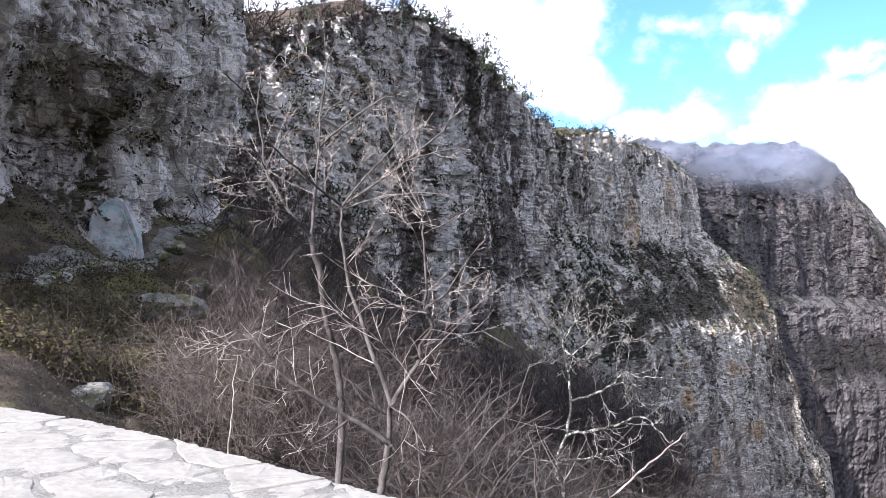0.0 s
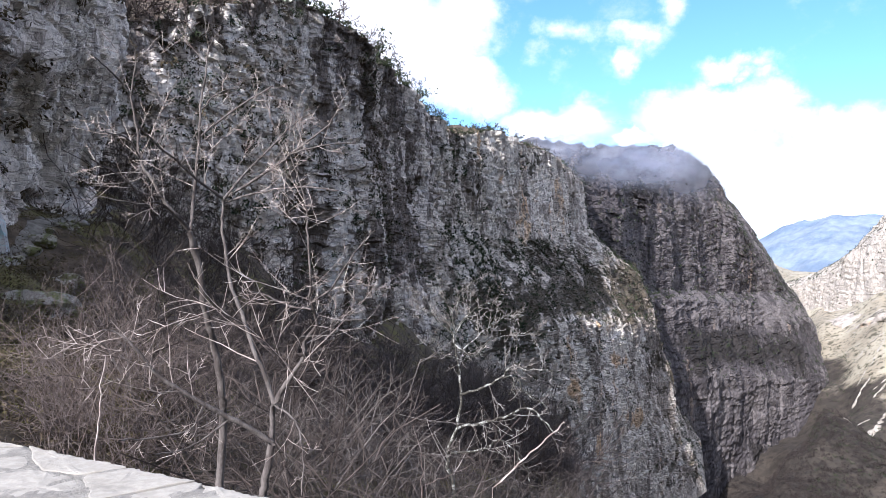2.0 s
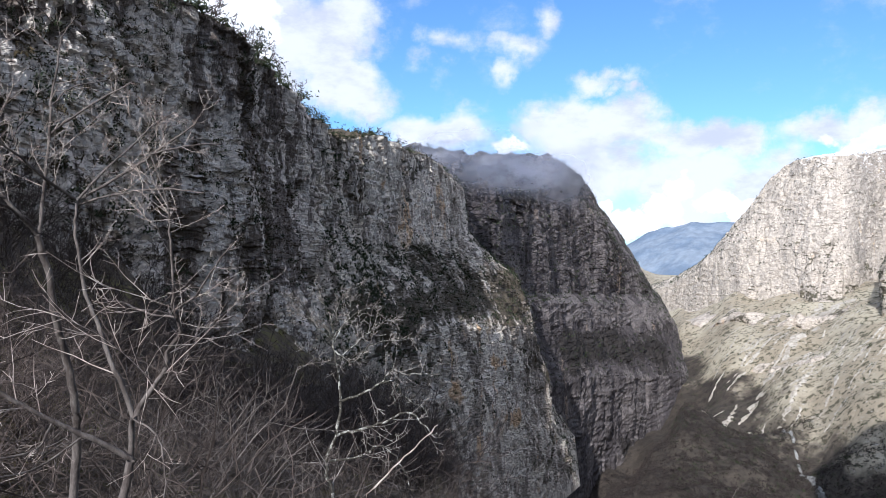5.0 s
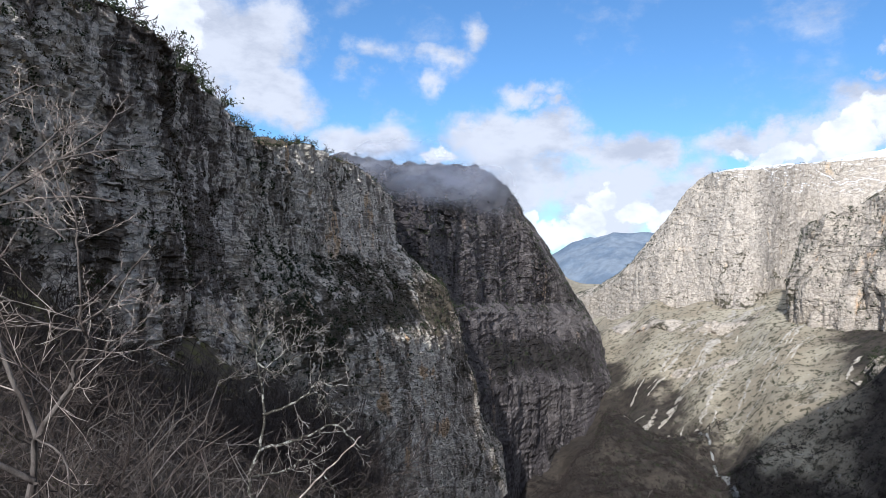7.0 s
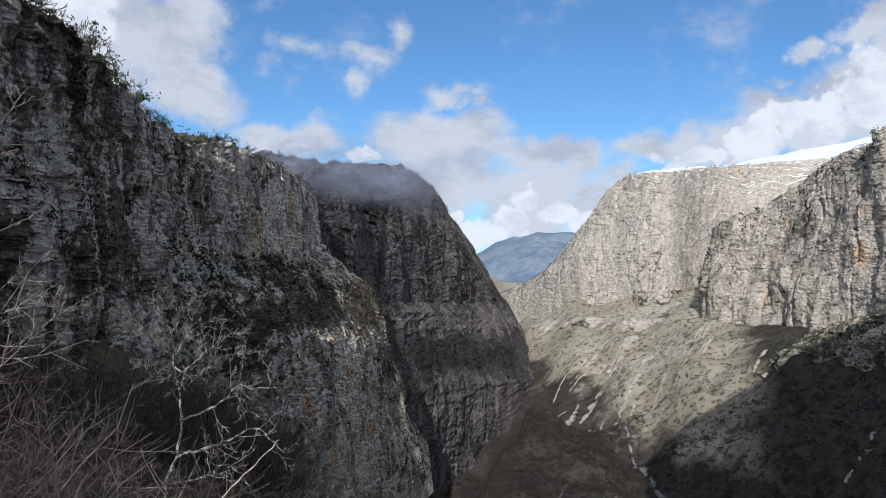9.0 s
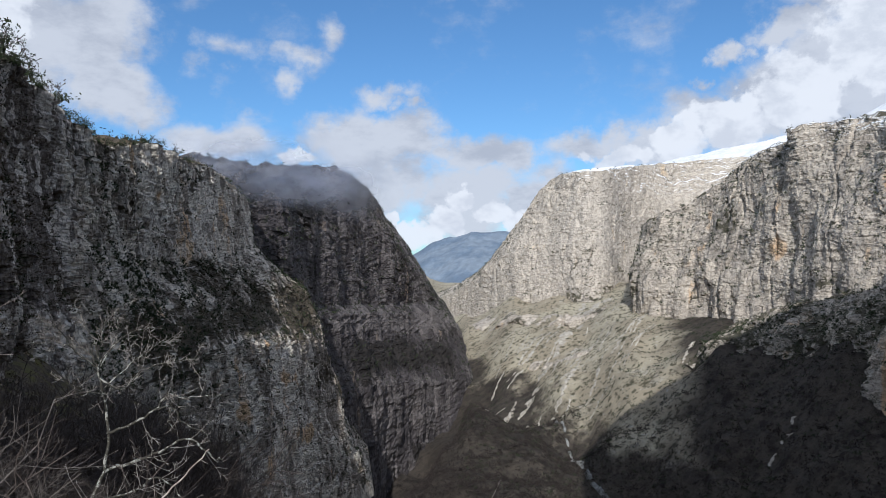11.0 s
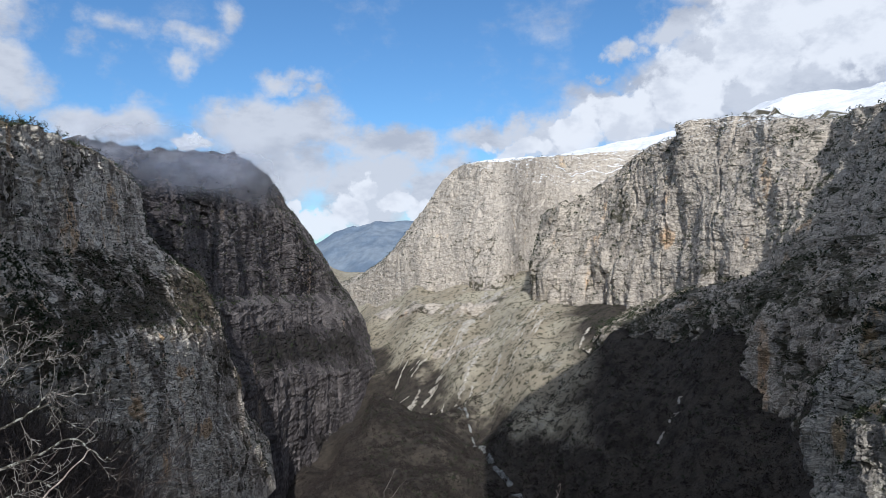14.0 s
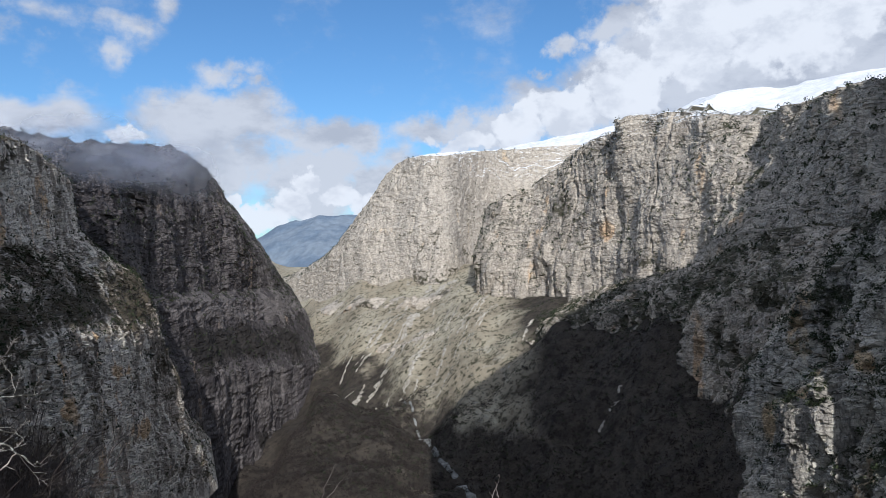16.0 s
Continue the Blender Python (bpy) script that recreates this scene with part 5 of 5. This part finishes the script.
p = on_cliff(SPUR_PTS, SPUR_UP, 2500, 0.42)
scatter("spur_scrub", SPRAY, p, rng.uniform(0.4, 1.6, len(p)), LEAF, "dark evergreen scrub on the broken spur", "scrub", 12)
p = on_cliff(LEFT_PTS, LEFT_UP, 500, 0.5)
scatter("overhang_scrub", SPRAY, p, rng.uniform(0.25, 0.9, len(p)), DRY, "tufts of brown plants hanging in the cliff", "scrub", 13)
p, r = on_ground(8000, 36, 72, 560, 1750, 0.6)
scatter("valley_scrub", SMALL, p, rng.uniform(1.5, 4.5, len(p)), LEAF, "scattered dark bushes on the valley sides", "scrub", 14)
# scrub of bank and hollow, its missing shade painted in the brush colour
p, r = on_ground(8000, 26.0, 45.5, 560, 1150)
scatter("bank_scrub", WOODS, p, rng.uniform(3.0, 6.5, len(p)), SHADEBRUSH, "brown leafless scrub on the river bank, its colour darkened as shade", "scrub", 17)
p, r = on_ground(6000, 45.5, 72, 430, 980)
scatter("hollow_scrub", WOODS, p, rng.uniform(3.0, 6.5, len(p)), SHADEBRUSH, "leafless woods in the hollow, their colour darkened as shade", "scrub", 18)
shelf = UPPER_PTS[165:265].reshape(-1, 3)
shelf_head = np.degrees(np.arctan2(shelf[:, 0], shelf[:, 1]))
shelf = shelf[(shelf_head > 11) & (shelf_head < 25.5) & (UPPER_UP[165:265].ravel() > 0.25)]
p = shelf[rng.choice(len(shelf), 300, replace=False)]
scatter("ledge_evergreen", SPRAY, p, rng.uniform(1.5, 3.8, len(p)), LEAF, "dark evergreen bushes along the ledge of the buttress", "scrub", 23)
p = shelf[rng.choice(len(shelf), 200, replace=False)]
scatter("ledge_brush", LIGHT, p, rng.uniform(2.5, 5.0, len(p)), BRUSH, "leafless brush on the ledge above the buttress", "brush", 22)
# trees along the rim
rim = UPPER_PTS[-6]
pick = np.concatenate([rng.integers(60, 760, 110), rng.integers(60, 200, 40), rng.integers(560, 680, 20)])
p = rim[pick] + np.stack([rng.normal(0, 1.5, 170), rng.normal(1.5, 2.0, 170), np.full(170, -0.3)], -1)
scatter("rim_trees", [bush_arrays(i + 80, 1.0, 0.55, 3, 1.1, 0.016, 1) for i in range(4)], p, rng.uniform(3.0, 7.0, len(p)), BRUSH, "small bare trees along the cliff rim", "trees", 15)
pick = rng.integers(230, 770, 260)
p = rim[pick] + np.stack([rng.normal(0, 1.5, 260), rng.normal(1.0, 2.0, 260), np.full(260, -0.2)], -1)
scatter("rim_scrub", SPRAY, p, rng.uniform(0.9, 3.2, len(p)), LEAF, "dark bushes along the cliff rim", "scrub", 16)


# ---------------------------------------------------------------- parapet
SLAB = plain_material("whitewashed_slab", (0.34, 0.316, 0.268), (0.425, 0.396, 0.342), 5.0, bump=0.6, distance=0.006, lo=0.3, hi=0.5)
MORTAR = plain_material("rough_mortar", (0.285, 0.266, 0.232), (0.365, 0.344, 0.30), 16.0, bump=0.7, distance=0.012)
EDGE = resample([(-6.5, 3.6), (-4.5, 3.62), (-3.2, 3.5), (-2.5, 3.31), (-1.91, 3.09), (-1.46, 2.89), (-1.03, 2.65), (-.64, 2.39), (-.36, 2.2), (-.10, 2.02), (.5, 1.62), (1.3, 1.08), (2.3, .4), (3.2, -.4)], 260)
WIDE = 0.72


def wall_place(s, w, z):
    """A place on the parapet: s metres along its outer edge, w metres inwards."""
    i = np.clip(s / EDGE_LENGTH * (len(EDGE) - 1), 0, len(EDGE) - 1.001)
    j = i.astype(int)
    p = EDGE[j] + (EDGE[j + 1] - EDGE[j]) * (i - j)[:, None]
    t = EDGE[j + 1] - EDGE[j]
    t /= np.linalg.norm(t, axis=1, keepdims=True)
    n = np.stack([t[:, 1], -t[:, 0]], -1)
    q = p + n * w[:, None]
    return np.stack([q[:, 0], q[:, 1], z], -1)


EDGE_LENGTH = np.linalg.norm(np.diff(EDGE, axis=0), axis=1).sum()


def build_parapet():
    root = tagged(new("parapet"), "low stone parapet capped with pale slabs in mortar", "wall", kind="structure")
    # body: outer face, top and inner face in one skin
    s = np.linspace(0, EDGE_LENGTH, 600)
    prof = [(0.10, -3.2), (0.05, -0.5), (0.02, 0.80), (0.004, 0.865), (0.02, 0.885), (0.06, 0.890)] + [(w, 0.890) for w in np.linspace(0.08, WIDE - 0.06, 36)] + [(WIDE - 0.02, 0.885), (WIDE, 0.86), (WIDE, 0.4), (WIDE, -0.2)]
    rows = []
    for w, z in prof:
        n1 = smooth_noise(s * 9, s * 0 + w * 9, s * 0, 4) + 0.6 * smooth_noise(s * 34, s * 0 + w * 34, s * 0, 5)
        edge_n = 0.018 * smooth_noise(s * 4.5, s * 0, s * 0, 8) + 0.007 * smooth_noise(s * 22, s * 0, s * 0, 9)
        fall = 0.0 if w > 0.2 else (1 - w / 0.2)
        rows.append(wall_place(s, w + edge_n * fall, z + 0.0035 * n1))
    part("mortar_bed", grid_mesh("mortar_bed", np.array(rows)[:, ::-1], MORTAR), root, "rough grey mortar between the slabs")
    # slabs: cells round scattered seeds, long along the wall
    rg = np.random.default_rng(31)
    seeds = []
    for _ in range(4000):
        q = rg.uniform((0.0, 0.0), (EDGE_LENGTH, WIDE))
        if all(((q[0] - o[0]) / 0.62) ** 2 + ((q[1] - o[1]) / 0.21) ** 2 > 1 for o in seeds):
            seeds.append(q)
    for q in seeds:
        poly = [np.array(c) for c in ((q[0] - 0.8, 0.004), (q[0] + 0.8, 0.004), (q[0] + 0.8, WIDE - 0.01), (q[0] - 0.8, WIDE - 0.01))]
        for o in seeds:
            if o is q or abs(o[0] - q[0]) > 1.8:
                continue
            scale = np.array([1 / 0.62, 1 / 0.21])
            mid, nor = (q + o) / 2, (o - q) * scale ** 2
            poly = clip(poly, mid, nor)
            if len(poly) < 3:
                break
        if len(poly) < 3:
            continue
        poly = np.array(poly)
        # ragged outline, drawn in for the joint
        c = poly.mean(0)
        dense = []
        for a, b in zip(poly, np.roll(poly, -1, 0)):
            steps = max(2, int(np.linalg.norm(b - a) / 0.035))
            dense += [a + (b - a) * i / steps for i in range(steps)]
        dense = np.array(dense)
        outer = dense[:, 1] < 0.012
        d = dense - c
        r = np.linalg.norm(d, axis=1, keepdims=True)
        inset = 0.012 + 0.016 * smooth_noise(dense[:, 0] * 14, dense[:, 1] * 14, dense[:, 0] * 0, 21)
        ring = c + d * np.clip(1 - inset[:, None] / r, 0.3, 1) + 0.005 * rg.normal(0, 1, dense.shape)
        for _ in range(1):
            ring = 0.5 * ring + 0.25 * (np.roll(ring, 1, 0) + np.roll(ring, -1, 0))
        ring[outer, 1] = 0.006 + 0.014 * rg.uniform(0, 1, outer.sum())
        build_slab(root, ring, c, rg)


def clip(poly, mid, nor):
    out = []
    for a, b in zip(poly, poly[1:] + poly[:1]):
        da, db = (a - mid).dot(nor), (b - mid).dot(nor)
        if da <= 0:
            out.append(a)
        if (da < 0 < db) or (db < 0 < da):
            out.append(a + (b - a) * da / (da - db))
    return out


def build_slab(root, ring, c, rg):
    """One slab: sunk side, worn edge, slightly uneven top."""
    n = len(ring)
    lift = rg.uniform(-0.001, 0.002)
    tilt = rg.normal(0, 0.005, 2)
    rows = []
    for shrink, z in ((0.0, 0.880), (0.002, 0.8895 + lift), (0.008, 0.8915 + lift), (0.03, 0.8925 + lift), (0.5, 0.893 + lift)):
        if shrink == 0.5:
            q = c + (ring - c) * 0.5
        else:
            q = ring - (ring - c) / np.linalg.norm(ring - c, axis=1, keepdims=True) * shrink
        zz = z + (q - c) @ tilt + 0.0022 * smooth_noise(q[:, 0] * 17, q[:, 1] * 17, q[:, 0] * 0, 3)
        rows.append(wall_place(q[:, 0], q[:, 1], zz))
    top = wall_place(c[None, 0], c[None, 1], np.array([0.893 + lift]))
    v = np.concatenate(rows + [top])
    v0 = v.mean(0)
    quads = []
    for k2 in range(4):
        for i in range(n):
            j = (i + 1) % n
            quads.append((k2 * n + i, k2 * n + j, (k2 + 1) * n + j, (k2 + 1) * n + i))
    tris = [(4 * n + i, 4 * n + (i + 1) % n, 5 * n) for i in range(n)]
    me = bpy.data.meshes.new("slab")
    me.from_pydata([tuple(p) for p in v - v0], [], quads + tris)
    me.polygons.foreach_set("use_smooth", np.full(len(me.polygons), False))
    me.materials.append(SLAB)
    bm = bmesh.new()
    bm.from_mesh(me)
    bmesh.ops.recalc_face_normals(bm, faces=bm.faces)
    bm.to_mesh(me)
    bm.free()
    ob = part("slab", me, root)
    ob.location = v0


build_parapet()

# terrace that the camera stands on, behind the parapet
me = bpy.data.meshes.new("terrace")
gx, gy = np.meshgrid(np.linspace(-9, 5, 90), np.linspace(-6, 4.2, 70))
gz = 0.012 * fbm(gx * 1.5, gy * 1.5, gx * 0, 4, 2)
edge_y = np.interp(gx, EDGE[:, 0], EDGE[:, 1]) - 0.5
gy = np.minimum(gy, edge_y)
tagged(new("terrace", grid_mesh("terrace", np.stack([gx, gy, gz], -1), TRAIL)), "trodden stony terrace behind the parapet", "ground", kind="structure")


# painted boulder slab at the cliff foot
def build_boulder():
    m, k = material("painted_rock")
    where = k.add("ShaderNodeNewGeometry").outputs["Position"]
    col = k.mix(k.ramp(k.noise(where, 2.0, 8.0, 0.65), 0.35, 0.62), (0.26, 0.26, 0.25), (0.52, 0.51, 0.49))
    col = k.mix(k.math("MULTIPLY", k.ramp(k.noise(where, 1.6, 5.0, 0.7, (1, 1, 2.2), 1.5), 0.52, 0.6), 0.6), col, (0.33, 0.55, 0.58))
    finish(k, col, 0.85, k.noise(where, 5.0, 8.0, 0.7), 0.7, 0.05)
    front = [at(np.array(a), np.array(d), np.array(e)) for a, d, e in ((-26.9, 31.6, -1.6), (-23.0, 32.2, -1.4), (-23.2, 32.4, 0.6), (-24.3, 32.9, 3.3), (-25.2, 33.0, 3.5), (-26.5, 32.4, 1.9))]
    bm = bmesh.new()
    a = [bm.verts.new(p) for p in front]
    f = bm.faces.new(a)
    out = bmesh.ops.extrude_face_region(bm, geom=[f])
    for v in out["geom"]:
        if isinstance(v, bmesh.types.BMVert):
            v.co += Vector((-0.5, 1.6, 0.1))
    bmesh.ops.bevel(bm, geom=list(bm.edges), offset=0.16, segments=2, affect="EDGES")
    bmesh.ops.triangulate(bm, faces=bm.faces)
    bmesh.ops.subdivide_edges(bm, edges=bm.edges, cuts=4, use_grid_fill=True)
    for v in bm.verts:
        v.co += Vector((noise.noise(v.co * 1.1), noise.noise(v.co * 1.1 + Vector((5, 0, 0))), noise.noise(v.co * 1.1 + Vector((0, 7, 0))))) * 0.12
    bmesh.ops.recalc_face_normals(bm, faces=bm.faces)
    me = bpy.data.meshes.new("boulder")
    bm.to_mesh(me)
    bm.free()
    me.materials.append(m)
    tagged(new("boulder", me), "pale leaning rock slab stained with blue paint at the cliff foot", "rock")


build_boulder()


# ---------------------------------------------------------------- mist on the butte
def build_mist():
    m, k = material("mist")
    where = k.add("ShaderNodeNewGeometry").outputs["Position"]
    soft = k.add("ShaderNodeAttribute", attribute_name="soft").outputs["Fac"]
    spread = k.add("ShaderNodeCombineXYZ")
    k.put(spread.inputs[0], k.add("ShaderNodeAttribute", attribute_name="across").outputs["Fac"])
    k.put(spread.inputs[1], k.add("ShaderNodeAttribute", attribute_name="upward").outputs["Fac"])
    n = k.noise(spread.outputs[0], 0.55, 7.0, 0.6)
    f = k.math("MULTIPLY", k.math("MULTIPLY", soft, k.ramp(n, 0.22, 0.62, 0.3, 1.0)), 0.46)
    d, t, mix = k.add("ShaderNodeAddShader"), k.add("ShaderNodeBsdfTransparent"), k.add("ShaderNodeMixShader")
    for i, kind in enumerate(("ShaderNodeBsdfTranslucent", "ShaderNodeBsdfDiffuse")):
        node = k.add(kind)
        node.inputs[0].default_value = (0.62, 0.635, 0.70, 1)
        k.put(d.inputs[i], node.outputs[0])
    k.put(mix.inputs[0], f)
    k.put(mix.inputs[1], t.outputs[0])
    k.put(mix.inputs[2], d.outputs[0])
    k.put(k.add("ShaderNodeOutputMaterial").inputs[0], mix.outputs[0])
    u, v = np.meshgrid(np.linspace(-1, 1, 60), np.linspace(-1, 1, 30))
    for i, (a, off, e, ra, re) in enumerate(((17.6, -110, 8.3, 4.2, 2.2), (22.5, -90, 7.1, 7.5, 2.8), (20.5, 90, 8.8, 7.5, 2.4), (27.4, -70, 6.2, 4.0, 3.2), (24.0, -120, 6.6, 6.0, 2.4))):
        aa, ee = a + ra * u, e + re * v
        dd = np.interp(aa, (16, 20.5, 23.5, 26.5, 28.6, 31), (660, 770, 905, 1065, 1195, 1400)) + 0.7 * off + 12 * fbm(u * 1.5, v * 1.5, u * 0 + i, 3, 6)
        soft_v = np.clip(1 - u ** 2 - v ** 2, 0, 1) ** 2
        ob = new("mist", grid_mesh("mist", at(aa, dd, ee), m, True, {"soft": soft_v, "across": aa + i * 11, "upward": ee * 1.3}))
        tagged(ob, "thin grey mist clinging to the top of the butte", "cloud", "mist on the butte", kind="stuff")


build_mist()


# ---------------------------------------------------------------- stones on the bank and trees on the rim
def stone_mesh(name, seed, size, mat):
    bm = bmesh.new()
    bmesh.ops.create_icosphere(bm, subdivisions=3, radius=1.0)
    off = Vector((seed * 3.1, seed * 1.7, seed * 0.9))
    for v in bm.verts:
        n = noise.noise(v.co * 1.2 + off) * 0.4 + noise.noise(v.co * 3.1 + off) * 0.16
        v.co = Vector((v.co.x * size[0], v.co.y * size[1], v.co.z * size[2])) * (1 + n)
    me = bpy.data.meshes.new(name)
    bm.to_mesh(me)
    bm.free()
    me.materials.append(mat)
    return me


MOSSROCK = plain_material("mossy_rock", (0.13, 0.14, 0.055), (0.36, 0.34, 0.31), 2.4, bump=0.8, distance=0.04, lo=0.42, hi=0.56)
STONES = [stone_mesh("stone", i, sz, MOSSROCK) for i, sz in enumerate(((.5, .36, .26), (.4, .3, .2), (.32, .26, .18), (.62, .4, .3)))]
# along the lower edge of the path
for i, (a, d) in enumerate(zip(np.linspace(-17.5, -30.5, 22), np.interp(np.linspace(0, 1, 22), (0, .25, .5, .75, 1), (45.5, 38.5, 32.0, 27.0, 23.0)))):
    x, y = (d - 0.7) * math.sin(radians(a + 0.8)), (d - 0.7) * math.cos(radians(a + 0.8))
    ob = tagged(new("path_stone", STONES[i % 4]), "grey mossy stone edging the path", "stone", "stones along the path")
    ob.matrix_world = Matrix.LocRotScale(Vector((x, y, float(ground_z(np.array([x]), np.array([y]))[0]) + 0.05)), Euler((0, 0, i * 1.3)), Vector((1, 1, 1)) * (0.7 + 0.5 * ((i * 37) % 10) / 10))
for i, (a, d, k2) in enumerate(((-23.2, 5.6, 0.9), (-30.5, 7.5, 0.8), (-26.5, 12.0, 1.2), (-21.0, 22.0, 1.6), (-19.2, 30.0, 1.8))):
    x, y = d * math.sin(radians(a)), d * math.cos(radians(a))
    ob = tagged(new("mossy_rock", STONES[i % 4]), "grey rock with yellow-green moss on the bank", "rock", "rocks on the bank")
    ob.matrix_world = Matrix.LocRotScale(Vector((x, y, float(ground_z(np.array([x]), np.array([y]))[0]) + 0.06)), Euler((0, 0, i * 2.1)), Vector((k2, k2, k2)))


def rim_tree(place, tall, seed):
    """A small dark juniper on the rim."""
    root = tagged(new("juniper_tree"), "small dark evergreen tree on the cliff rim", "tree", "evergreens on the rim")
    root.location = place
    t = Tubes()
    r2 = np.random.default_rng(seed)
    t.add(wander(r2, (0, 0, -0.3), (0, 0, 1), tall * 0.8, 6, 0.08, 0.05), np.linspace(0.14, 0.03, 7), 6)
    part("trunk", t.mesh("trunk", BARK), root)
    v, f = leafy(seed + 200, 420, 0.075, 1.3)
    me = bpy.data.meshes.new("crown")
    fill_mesh(me, v * (tall * 0.62, tall * 0.62, tall * 0.72) + (0, 0, tall * 0.12), f, False)
    me.materials.append(LEAF)
    part("crown", me, root)


crest_head = np.degrees(np.arctan2(rim[:, 0], rim[:, 1]))
for i, (a, tall) in enumerate(((-11.6, 3.6), (-11.0, 2.8), (-9.6, 2.2), (6.9, 3.4), (7.2, 4.6), (7.6, 3.6), (8.1, 4.2), (8.5, 3.2), (9.0, 3.4), (13.0, 2.8), (15.0, 2.6), (3.0, 2.6))):
    q = rim[int(np.argmin(np.abs(crest_head - a)))]
    rim_tree((float(q[0]), float(q[1]) + 0.6, float(q[2]) - 0.2), tall, i + 3)
